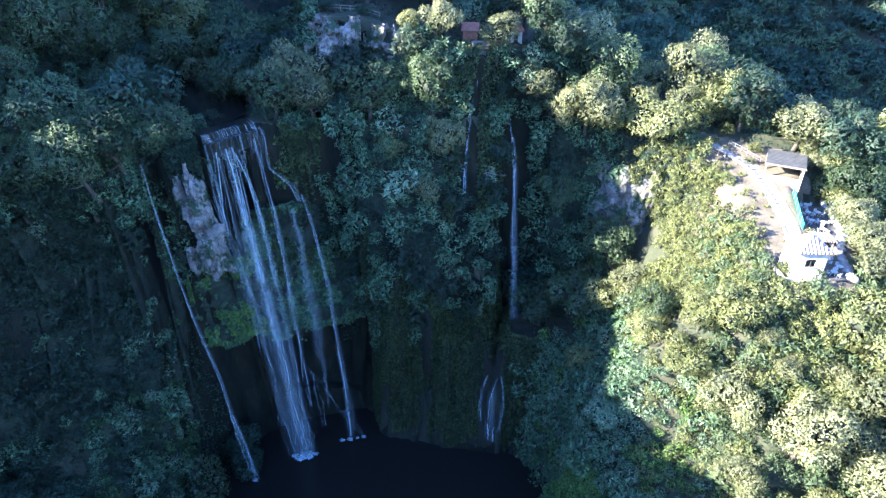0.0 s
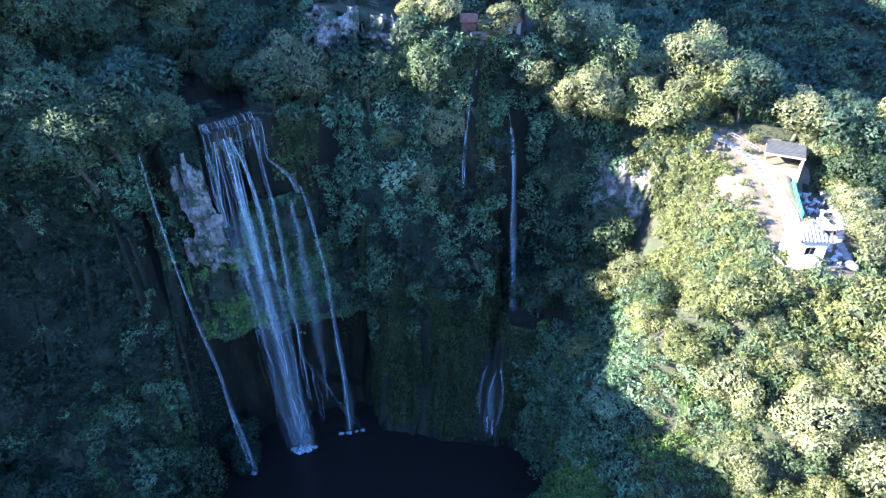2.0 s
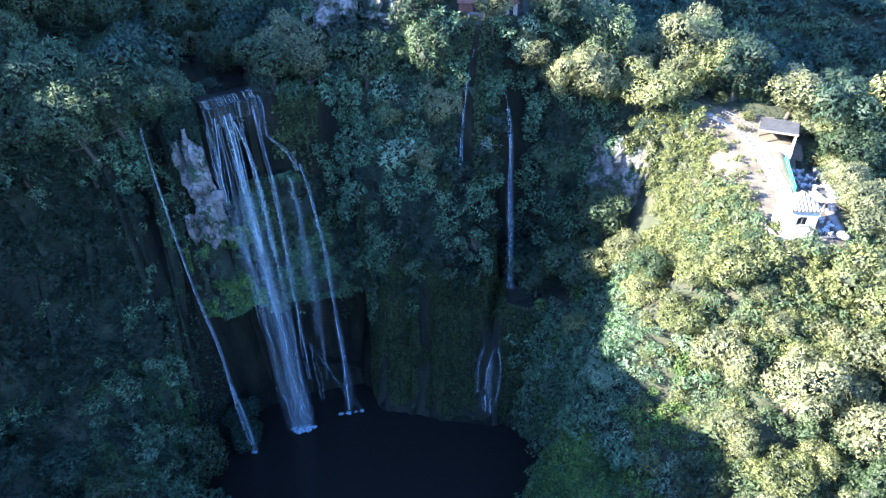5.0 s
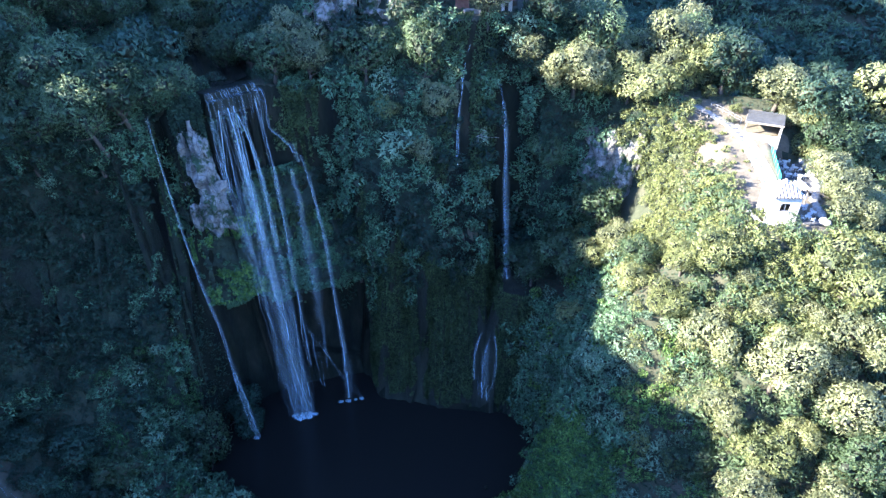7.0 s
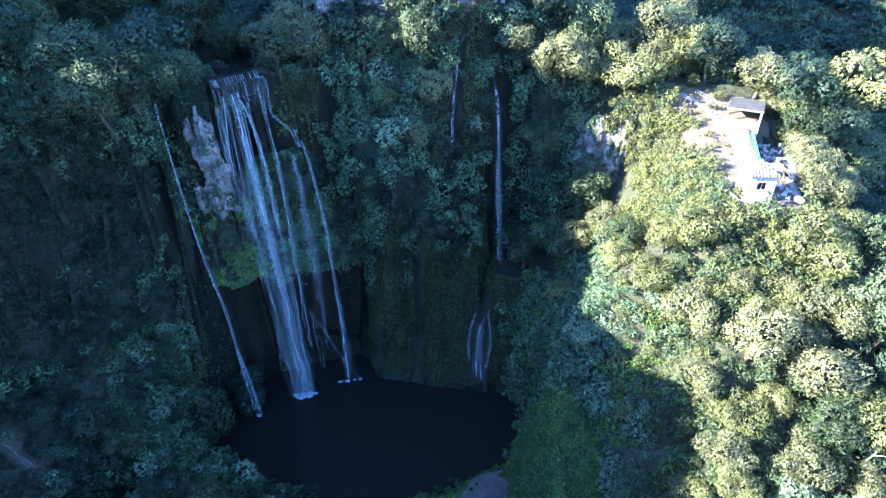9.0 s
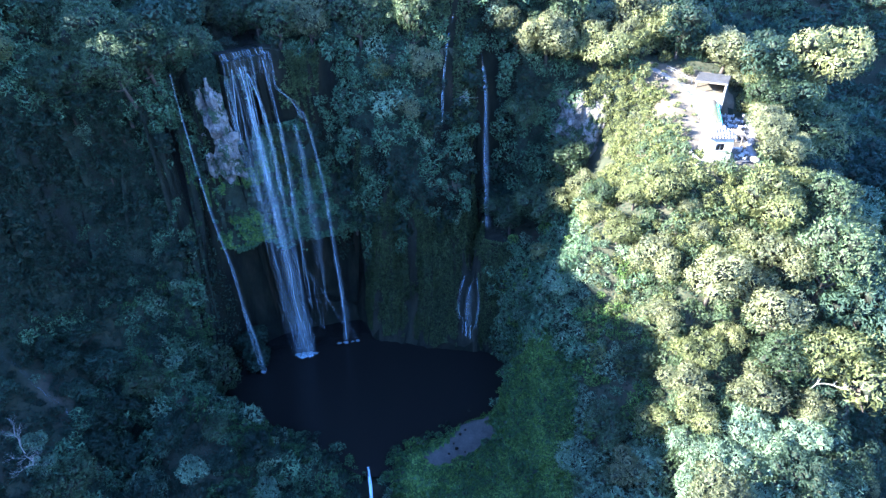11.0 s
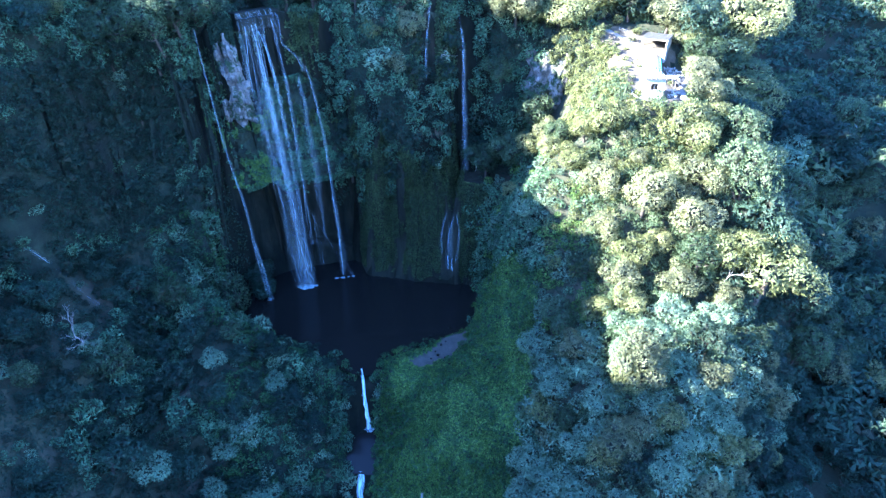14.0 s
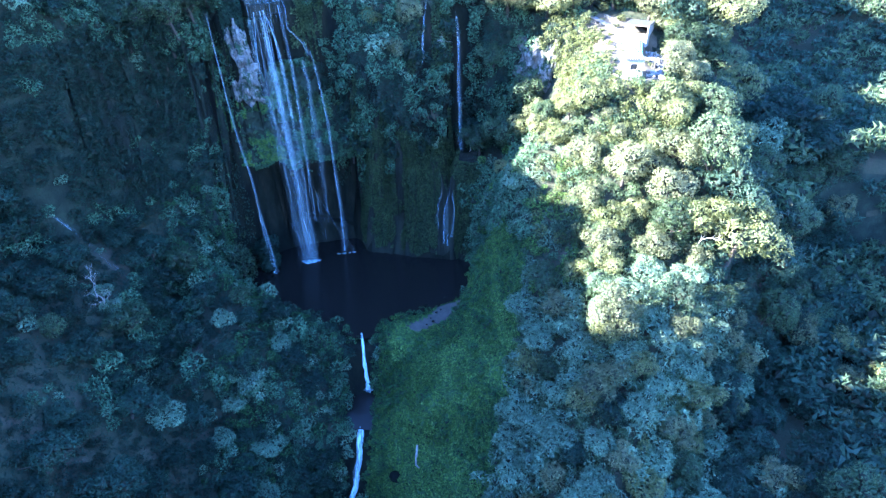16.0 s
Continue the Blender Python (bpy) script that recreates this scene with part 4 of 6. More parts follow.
# ---- falling water ----
def water_material(name, most, streak, low=0.36, high=0.62, edge=1.0, colour=(0.70, 0.84, 0.90), clump=(2.5, 0.09, 1.0), least=0.35):
    """White water, thinner towards the edges of its sheet, between the streaks and between the bursts along it; the UV map runs across and along."""
    m, n, l, b = material(name, 0.45)
    b.inputs["Base Color"].default_value = (*colour, 1)
    uv = n.new("ShaderNodeUVMap")
    cut = n.new("ShaderNodeSeparateXYZ")
    l.new(uv.outputs["UV"], cut.inputs[0])
    across = ramp(n, l, cut.outputs[0], [(0.0, (0, 0, 0)), (0.5 - 0.5 * (1 - edge) - 0.001, (1, 1, 1)), (0.5 + 0.5 * (1 - edge) + 0.001, (1, 1, 1)), (1.0, (0, 0, 0))])
    across.node.color_ramp.interpolation = "EASE"
    fine = ramp(n, l, noise_tex(n, l, 1.0, 4, 0.65, streak, "UV"), [(low, (0, 0, 0)), (high, (most,) * 3)])
    bursts = ramp(n, l, noise_tex(n, l, 1.0, 3, 0.6, clump, "UV"), [(0.34, (least,) * 3), (0.62, (1.0,) * 3)])
    fac = mixed(n, l, 1.0, mixed(n, l, 1.0, across, fine, "MULTIPLY"), bursts, "MULTIPLY")
    tr, mx = n.new("ShaderNodeBsdfTransparent"), n.new("ShaderNodeMixShader")
    l.new(fac, mx.inputs["Fac"])
    l.new(tr.outputs["BSDF"], mx.inputs[1])
    l.new(b.outputs["BSDF"], mx.inputs[2])
    l.new(mx.outputs["Shader"], n["Material Output"].inputs["Surface"])
    return m


WHITE = water_material("white_water", 0.78, (6.0, 0.25, 1.0), 0.3, 0.62, 0.9)
STREAM = water_material("falling_water", 0.30, (9.0, 0.05, 1.0), 0.36, 0.76)
VEIL = water_material("water_veil", 0.24, (9.0, 0.02, 1.0), 0.1, 0.95)
THREAD = water_material("thin_water_thread", 0.62, (1.0, 0.10, 1.0), 0.36, 0.64)
RAPID = water_material("rapid_water", 1.0, (8.0, 0.3, 1.0), 0.34, 0.54, 0.6, least=0.9)
FOAM = water_material("foam", 0.7, (7.0, 7.0, 1.0), 0.34, 0.56, 0.45)


def smooth_path(points, steps=30):
    """A smooth curve through the points."""
    pts = np.array(points, float)
    d = np.concatenate([[0], np.cumsum(np.linalg.norm(np.diff(pts, axis=0), axis=1))])
    t = np.linspace(0, d[-1], steps)
    out = np.stack([np.interp(t, d, pts[:, k]) for k in range(3)], 1)
    for _ in range(9):
        out[1:-1] = (out[:-2] + 2 * out[1:-1] + out[2:]) / 4
    return out


def uv_mesh(v, f, uv, name, mat):
    me = mesh_of(v, f, name, [mat], smooth=True)
    me.uv_layers.new(name="UVMap").data.foreach_set("uv", np.asarray(uv, np.float32)[np.asarray(f).ravel()].ravel())
    return me


def sheet(name, parent, points, w0, w1, mat, sway=0.12, shift=0.0, cols=5, uneven=0.25):
    """One curved sheet or rope of falling water, widening from w0 to w1."""
    c = smooth_path(points, 34)
    k = len(c)
    t = np.linspace(0, 1, k)
    along = np.concatenate([[0], np.cumsum(np.linalg.norm(np.diff(c, axis=0), axis=1))])
    wob = sway * np.interp(t, np.linspace(0, 1, 8), np.r_[0, rw.normal(size=7)])
    w = (w0 + (w1 - w0) * t) * np.interp(t, np.linspace(0, 1, 9), rw.uniform(1 - uneven, 1 + uneven, 9))
    side, out = np.array([0.9, 0.42, 0]), np.array([0.42, -0.9, 0])
    u = np.linspace(0, 1, cols)
    v = c[:, None] + side * ((u - 0.5)[None, :, None] * w[:, None, None] + (wob + shift)[:, None, None]) + out * (0.3 * w[:, None, None] * (1 - (2 * u - 1) ** 2)[None, :, None])
    uv = np.stack([np.broadcast_to(u, (k, cols)), np.broadcast_to(along[:, None] + rw.uniform(0, 90), (k, cols))], -1)
    f = [(i * cols + j, i * cols + j + 1, (i + 1) * cols + j + 1, (i + 1) * cols + j) for i in range(k - 1) for j in range(cols - 1)]
    return part_mesh(name, uv_mesh(v.reshape(-1, 3), f, uv.reshape(-1, 2), name, mat), parent)


def threads(name, parent, points, count, width, each, mat, end=1.0, sway=0.15):
    """Thin ropes side by side along one course, spread width at its head and width times end at its foot."""
    for o in rw.uniform(-1, 1, count):
        pts = np.array(points, float)
        o = o * width * np.linspace(1, end, len(pts))[:, None]
        sheet(name, parent, pts + o * [0.9, 0.42, 0] + [0, -0.2, 0], each * rw.uniform(0.6, 1.1), each * rw.uniform(0.8, 1.6), mat, sway, cols=3)


rw = np.random.default_rng(5)
main_fall = tagged(new("waterfall"), "tall main waterfall in many white strands down a mossy cliff", "waterfall")
EDGE = [(-51.8, 95.0, 70), (-50.2, 94.8, 62), (-47.9, 94.9, 48), (-47.0, 95.0, 34), (-46.0, 95.4, 15), (-44.6, 96.0, 0)]
CORE = [(-48.4, 97.2, 70), (-47.4, 97.0, 63), (-46.2, 97.0, 50), (-45.0, 97.0, 33), (-43.9, 97.2, 17), (-42.9, 97.4, 0)]
RIGHT = [(-45.6, 99.4, 68), (-45.0, 99.2, 63), (-43.9, 98.8, 48), (-43.0, 98.5, 33), (-41.9, 98.2, 12), (-41.4, 98.0, 0)]
THIN = [(-45.0, 101.6, 79), (-44.2, 101.0, 74), (-43.0, 100.8, 66), (-42.2, 100.2, 55), (-41.7, 99.8, 42), (-40.9, 99.6, 28), (-40.5, 99.4, 14)]
OUTER = [(-43.4, 102.6, 73), (-41.6, 103.0, 71), (-39.6, 103.5, 69), (-38.4, 103.8, 65.5)]
OUTER_LOW = [(-38.0, 103.8, 67), (-37.0, 103.9, 63), (-35.8, 103.9, 54), (-34.6, 103.8, 42), (-33.7, 103.6, 28), (-32.8, 103.4, 16), (-32.6, 103.0, 1)]
CROSS = [(-41.0, 99.8, 27), (-37.8, 101.4, 18.5), (-34.2, 102.8, 9), (-29.8, 104.0, 0.4)]


def lip(s0, z=79.9, out=1.3):
    """A point on the fall's crest, from its one end (0) to the other (1), so far out from the weir."""
    return -52.6 + 6.4 * s0 + 0.83 * out, 95.6 + 9.4 * s0 - 0.56 * out, z


# the fringe of drips below the crest
for s0 in rw.choice(np.linspace(0.02, 0.95, 13), 40):
    x, y, z = lip(s0 + rw.normal() * 0.016)
    drop = rw.uniform(1.6, 4.0) + rw.exponential(1.6)
    sheet("drip", main_fall, [(x, y, z), (x + 0.2, y - 0.1, z - drop * 0.5), (x + 0.3, y - 0.2, z - drop)], 0.08, 0.07, THREAD, 0.04, cols=3)
# arcs that leap from the crest and come together
for s0, goal, w0, w1, mat in ((0.03, EDGE[1], 0.35, 0.7, STREAM), (0.17, EDGE[1], 0.3, 0.3, WHITE), (0.21, EDGE[2], 0.3, 0.7, STREAM), (0.30, CORE[2], 0.3, 0.5, STREAM), (0.34, CORE[1], 0.32, 0.3, WHITE),
                              (0.40, CORE[1], 0.3, 0.6, STREAM), (0.45, CORE[2], 0.3, 0.4, WHITE), (0.50, RIGHT[1], 0.32, 0.3, WHITE), (0.56, RIGHT[2], 0.3, 0.7, STREAM)):
    x, y, z = lip(s0, rw.uniform(76.2, 78.6), 1.6)
    goal = np.array(goal)
    head = np.array([x, y, z])
    leap = [head + (goal - head) * np.array([q, q, q * q * 0.6 + 0.4 * q]) for q in (0.0, 0.12, 0.35, 0.68, 1.0)]
    sheet("arc", main_fall, leap, w0, w1, mat, 0.1)
    threads("thread", main_fall, leap, 4, 0.35, 0.13, THREAD, 1.8, 0.12)
# the three main streams as soft veils, with many fine filaments within
for course, w0, w1 in ((EDGE[1:], 1.3, 3.2), (CORE[1:], 1.8, 3.4), (RIGHT[1:], 1.6, 3.0)):
    sheet("stream", main_fall, course, w0, w1, STREAM, 0.2, cols=9, uneven=0.12)
for course, count, wide, far_end in ((EDGE[1:], 2, 0.6, 1.6), (CORE[1:], 3, 0.9, 1.5), (RIGHT[1:], 2, 0.6, 1.8), (EDGE[:4], 3, 0.5, 1.8), (CORE[:4], 7, 0.9, 1.5), (RIGHT[:3], 3, 0.5, 1.6), (EDGE[4:], 4, 1.2, 1.4), (CORE[4:], 4, 1.4, 1.3), (RIGHT[4:], 3, 1.1, 1.3)):
    threads("thread", main_fall, course, count, wide, 0.13, THREAD, far_end, 0.45)
mid = [tuple((np.array(p0) + np.array(p1)) / 2 + [0, 0.6, 0]) for p0, p1 in zip(EDGE, RIGHT)]
sheet("veil", main_fall, mid[1:], 4.6, 7.4, VEIL, 0.2, cols=11, uneven=0.1)
sheet("veil", main_fall, mid[2:], 2.4, 6.0, VEIL, 0.2, 0.4, cols=11, uneven=0.15)
# the cascade at the far end of the crest, over wet ledges
for k in range(7):
    x, y, z = lip(0.93 + 0.05 * rw.random(), 80.4, 0.9 + 0.3 * k / 7)
    sheet("thread", main_fall, [(x, y, z), (x + 0.9, y - 0.5, z - 1.6), (x + 1.3, y - 1.2, z - 3.6), (x + 1.6, y - 1.9, z - 7.4)], 0.14, 0.12, THREAD, 0.1, 0.32 * (k - 3), cols=3)
for course, count in ((THIN, 2), (OUTER, 3), (OUTER_LOW, 2)):
    threads("thread", main_fall, course, count, 0.15, 0.2, THREAD, 3.2, 0.15)
sheet("rope", main_fall, THIN[:4], 0.5, 0.7, STREAM, 0.1)
sheet("rope", main_fall, OUTER, 0.4, 0.5, STREAM, 0.1)
sheet("rope", main_fall, OUTER_LOW[:3], 0.35, 0.9, STREAM, 0.1)
sheet("rope", main_fall, OUTER_LOW[4:], 0.25, 0.6, STREAM, 0.15)
sheet("veil", main_fall, THIN[2:5], 0.8, 2.6, VEIL, 0.15, cols=7)
sheet("veil", main_fall, THIN[4:], 2.6, 0.3, VEIL, 0.15, cols=7)
sheet("veil", main_fall, OUTER_LOW[1:], 0.6, 3.2, VEIL, 0.15, cols=7)
drift = [tuple((np.array(p0) + np.array(p1)) / 2) for p0, p1 in zip(THIN[2:-1], OUTER_LOW[1:])]
sheet("veil", main_fall, drift[:3], 1.4, 4.2, VEIL, 0.2, cols=11, uneven=0.15)
sheet("veil", main_fall, drift[2:] + [(-36.8, 101.4, 12.0)], 4.2, 0.4, VEIL, 0.2, cols=11, uneven=0.15)
threads("thread", main_fall, CROSS, 3, 0.4, 0.10, THREAD, 1.6, 0.3)
threads("thread", main_fall, OUTER_LOW[4:], 4, 1.1, 0.13, THREAD, 1.3, 0.3)
threads("thread", main_fall, [(-39.6, 100.4, 24), (-38.8, 100.8, 14), (-38.6, 101, 6)], 3, 0.5, 0.13, THREAD, 1.4, 0.2)
# spray low down, where the streams break up
for k in range(14):
    x, y = rw.uniform(-45.2, -40.6), rw.uniform(95.4, 97.2)
    sheet("splash", main_fall, [(x, y + 0.5, rw.uniform(2.5, 7.0)), (x + 0.1, y, 1.2), (x + 0.2, y - 0.3, 0.05)], 0.3, rw.uniform(0.5, 1.1), STREAM, 0.1, cols=5)


def foam_patch(x, y, rad, name, parent, z=0.04):
    """A low, ragged mound of foam where water lands."""
    r = np.random.default_rng(int(abs(x * 10 + y)))
    segs, rings = 22, 5
    ph = np.linspace(0, 2 * math.pi, segs, endpoint=False)
    edge = rad * r.uniform(0.55, 1.25, segs)
    v = [(x, y, z + rad * 0.22)]
    for k in range(1, rings + 1):
        q = k / rings
        v += [(x + math.cos(a) * e * q, y + 0.6 * math.sin(a) * e * q, z + rad * 0.2 * (1 - q) ** 1.5 * r.uniform(0.3, 1.3)) for a, e in zip(ph, edge)]
    f = [(0, 1 + j, 1 + (j + 1) % segs) for j in range(segs)]
    for k in range(rings - 1):
        for j in range(segs):
            a, b2 = 1 + k * segs + j, 1 + k * segs + (j + 1) % segs
            f += [(a, a + segs, b2 + segs), (a, b2 + segs, b2)]
    uv = [(0.5 + 0.45 * (p[0] - x) / rad, 0.5 + (p[1] - y) / rad) for p in v]
    return part_mesh(name, uv_mesh(v, f, uv, name, FOAM), parent)


for x, y, rad in ((-43.6, 96.0, 2.2), (-41.8, 96.6, 1.9), (-45.0, 96.0, 1.0), (-40.2, 97.2, 0.9), (-33.0, 102.6, 1.0), (-29.8, 103.8, 0.8), (-34.8, 102.0, 0.9), (-31.2, 103.2, 0.6)):
    foam_patch(x, y, rad, "foam", main_fall)

left_fall = tagged(new("waterfall"), "single slender waterfall beside a pale rock outcrop", "waterfall")
SLIM = [(-59.4, 88.0, 79.0), (-58.7, 87.2, 72), (-58.1, 87.2, 63), (-57.3, 87.4, 52), (-55.8, 87.6, 40), (-54.2, 87.8, 31), (-53.9, 88.0, 21), (-52.7, 88.2, 10), (-52.1, 88.4, 0.2)]
sheet("rope", left_fall, SLIM[:5], 0.3, 0.7, STREAM, 0.06)
sheet("stream", left_fall, SLIM[1:], 0.5, 2.2, VEIL, 0.1, cols=7)
sheet("rope", left_fall, SLIM[4:], 0.7, 1.1, VEIL, 0.2)
threads("thread", left_fall, SLIM, 1, 0.12, 0.2, THREAD, 2.2, 0.1)
threads("thread", left_fall, SLIM[-3:], 4, 0.35, 0.18, THREAD, 2.4, 0.15)
foam_patch(-52.1, 88.2, 0.9, "foam", left_fall)

side_fall = tagged(new("waterfall"), "thin double waterfall in a narrow dark cleft", "waterfall")
UPPER = [(-4.2, 126.5, 90.2), (-4.8, 124.2, 86.6), (-5.9, 123.2, 82.5), (-6.4, 119.6, 77), (-6.6, 116.2, 69), (-6.4, 113.8, 62)]
LONG = [(1.6, 124.5, 78.5), (2.6, 122.0, 74), (3.6, 119.6, 66), (4.1, 116.2, 56), (4.7, 113.0, 46), (5.5, 110.3, 36)]
sheet("rope", side_fall, UPPER[:3], 0.3, 0.5, STREAM, 0.08)
threads("thread", side_fall, UPPER[:3], 3, 0.12, 0.25, THREAD, 1.5, 0.1)
sheet("rope", side_fall, UPPER[2:], 0.7, 0.8, STREAM, 0.1)
threads("thread", side_fall, UPPER[2:], 3, 0.3, 0.2, THREAD, 1.6, 0.1)
sheet("rope", side_fall, LONG[:3], 0.4, 1.0, STREAM, 0.1, cols=7)
sheet("stream", side_fall, LONG[1:4], 1.2, 0.4, VEIL, 0.15, cols=7)
sheet("veil", side_fall, LONG[1:], 1.4, 2.8, VEIL, 0.15, cols=7)
threads("thread", side_fall, LONG[1:], 3, 0.45, 0.12, THREAD, 1.5, 0.2)

low_fall = tagged(new("waterfall"), "small low waterfall spilling over mossy rock into the pool", "waterfall")
LOW_A = [(0.5, 103.4, 24.6), (-0.6, 102.0, 21.2), (-1.0, 101.2, 16.8), (-0.6, 100.8, 12.4)]
LOW_B = [(3.4, 103.4, 24.2), (4.1, 102.0, 20.0), (4.2, 101.2, 14.8), (3.4, 100.6, 9.4)]
LOW_C = [(3.0, 103.2, 24.2), (2.0, 102.2, 21.5), (1.4, 101.6, 17.5), (1.3, 101.0, 12.5)]
for course, w1 in ((LOW_A, 1.0), (LOW_B, 0.9), (LOW_C, 0.7)):
    sheet("stream", low_fall, course, 0.3, w1, STREAM, 0.1)
    threads("thread", low_fall, course, 3, 0.2, 0.14, THREAD, 2.0, 0.1)
sheet("veil", low_fall, [(1.8, 102.6, 22.0), (1.5, 101.6, 16.0), (1.4, 101.0, 11.0)], 2.4, 4.2, VEIL, 0.1, cols=7)
for k in range(5):
    sheet("splash", low_fall, [(0.2 + 0.8 * k, 100.7, 12.6 - 0.6 * k + rw.uniform(-0.6, 0.6)), (0.4 + 0.6 * k, 100.2, 9.6), (1.0 + 0.45 * k, 99.9, 7.6 - 0.3 * k)], 0.5, 0.7, (STREAM, WHITE)[k % 2], 0.15)

cascade = tagged(new("cascade"), "white stream cascade leaving the pool in two steps", "cascade")
STEP_1 = [(-18.0, 60.4, 0.12), (-17.2, 57.8, 0.3), (-16.4, 55.0, -3.4), (-15.6, 53.4, -9), (-15.1, 52.8, -13.4)]
STEP_2 = [(-14.9, 41.2, -15.6), (-14.6, 38.2, -17.6), (-14.8, 36.4, -23.6), (-15.6, 34.2, -29.6), (-16.6, 31.6, -33.2)]
sheet("rope", cascade, STEP_1[1:], 0.6, 1.1, RAPID, 0.1)
sheet("rope", cascade, STEP_1[2:], 0.8, 1.7, RAPID, 0.1)
sheet("chute", cascade, STEP_1, 0.6, 1.4, RAPID, 0.1, cols=7)
sheet("chute", cascade, STEP_2, 1.9, 2.6, RAPID, 0.15, cols=9)
threads("thread", cascade, STEP_2, 5, 0.6, 0.3, THREAD, 1.3, 0.25)
threads("thread", cascade, STEP_1, 3, 0.3, 0.2, THREAD, 1.5, 0.1)
for x, y, rad in ((-15.0, 53.2, 1.9), (-14.4, 53.8, 1.2), (-14.9, 52.0, 1.1), (-19.4, 53.4, 0.9), (-19.9, 52.4, 0.8)):
    foam_patch(x, y, rad, "foam", cascade, -13.55)

stream_v, stream_f = [], []
for k, yy in enumerate(np.linspace(56.0, 40.0, 18)):
    z = float(np.interp(yy, [40, 55.5, 56], [-15.7, -13.9, -13.9]))
    stream_v += [(float(stream_x(yy)) - 3.9, yy, z), (float(stream_x(yy)) + 3.7, yy, z)]
    if k:
        stream_f.append((2 * k - 2, 2 * k - 1, 2 * k + 1, 2 * k))
tagged(new("water", mesh_of(stream_v, stream_f, "water", [DARK_WATER])), "dark stream pool between the two cascades", "stream", kind="structure")

# river in the valley beyond the ridge
rv, rf = [], []
for k in range(30):
    y = -40 + 5 * k
    x = 97 + 0.28 * (y - 17) + 3 * math.sin(k * 0.7)
    z = float(ground_z(np.array([x]), np.array([float(y)]))[0]) + 0.9
    rv += [(x - 3, y, z), (x + 3, y, z)]
    if k:
        rf.append((2 * k - 2, 2 * k - 1, 2 * k + 1, 2 * k))
tagged(new("water", mesh_of(rv, rf, "water", [DARK_WATER])), "dark river on the wooded valley floor beyond the ridge", "river", kind="structure")

# dark river behind the lip
cv, cf = [], []
for k in range(12):
    back = 1.6 + k * 4.0
    x, y = -50.5 - 0.55 * back, 100.0 + back
    cv += [(x - 9.0, y, 81.0), (x + 6.5 if k > 1 else x + 3.0, y, 81.0)]
    if k:
        cf.append((2 * k - 2, 2 * k - 1, 2 * k + 1, 2 * k))
tagged(new("water", mesh_of(cv, cf, "water", [DARK_WATER])), "dark river channel above the main fall", "river", kind="structure")


# ---- built things ----
def part(name, bm, mat, parent, label=""):
    """One bmesh as one mesh object under a thing or a part."""
    me = bpy.data.meshes.new(name)
    bm.to_mesh(me)
    bm.free()
    me.materials.append(mat)
    ob = new(name, me)
    if parent is not None:
        ob.parent = parent
    return tagged(ob, label) if label else ob


def box(*boxes, bevel=0.0):
    """A bmesh of boxes (x0, y0, z0, x1, y1, z1)."""
    bm = bmesh.new()
    for x0, y0, z0, x1, y1, z1 in boxes:
        m = Matrix.Translation(((x0 + x1) / 2, (y0 + y1) / 2, (z0 + z1) / 2)) @ Matrix.Diagonal((x1 - x0, y1 - y0, z1 - z0, 1))
        bmesh.ops.create_cube(bm, size=1, matrix=m)
    if bevel:
        bmesh.ops.bevel(bm, geom=bm.edges[:], offset=bevel, segments=1, affect="EDGES")
    return bm


def rod(a, b, rad, segs=8):
    a, b = Vector(a), Vector(b)
    bm = bmesh.new()
    m = Matrix.Translation((a + b) / 2) @ (b - a).to_track_quat("Z", "Y").to_matrix().to_4x4()
    bmesh.ops.create_cone(bm, cap_ends=True, segments=segs, radius1=rad, radius2=rad, depth=(b - a).length, matrix=m)
    return bm


def land(x, y):
    return float(ground_z(np.array([float(x)]), np.array([float(y)]))[0])


PLASTER = speckled("pale_plaster", [(0.3, (0.47, 0.44, 0.385)), (0.7, (0.58, 0.55, 0.49))], 0.5, 4.0, 0.9, 0.3, 0.03)
STONE = speckled("grey_stone", [(0.3, (0.30, 0.28, 0.26)), (0.7, (0.52, 0.50, 0.46))], 0.7, 3.5, 0.9, 0.7, 0.06)
TILE = speckled("weathered_roof_tile", [(0.3, (0.42, 0.36, 0.31)), (0.7, (0.62, 0.56, 0.50))], 1.2, 6.0, 0.9, 0.4, 0.03)
RED_TILE = speckled("red_roof_tile", [(0.3, (0.20, 0.09, 0.06)), (0.7, (0.32, 0.16, 0.11))], 1.2, 6.0, 0.9, 0.4, 0.03)
FELT = speckled("grey_roof_felt", [(0.3, (0.038, 0.04, 0.045)), (0.7, (0.075, 0.078, 0.084))], 0.6, 4.0, 0.8, 0.3, 0.02)
# near-black colour standing in for the shade inside openings
OPENING_SHADE = speckled("opening_shade", [(0.3, (0.012, 0.012, 0.012)), (0.7, (0.03, 0.028, 0.026))], 1.0, 4.0, 0.8)
PLASTIC = speckled("white_plastic", [(0.3, (0.50, 0.50, 0.49)), (0.7, (0.60, 0.60, 0.585))], 1.0, 6.0, 0.45, 0.1, 0.01)
IRON = speckled("grey_iron", [(0.3, (0.16, 0.17, 0.18)), (0.7, (0.28, 0.29, 0.30))], 2.0, 9.0, 0.5, 0.2, 0.01)
NETTING = speckled("green_netting", [(0.3, (0.03, 0.30, 0.24)), (0.7, (0.06, 0.42, 0.34))], 1.0, 12.0, 0.7, 0.5, 0.02)
WOOD = speckled("weathered_wood", [(0.3, (0.20, 0.16, 0.12)), (0.7, (0.34, 0.29, 0.23))], 1.0, 7.0, 0.85, 0.5, 0.02, (1, 1, 0.3))

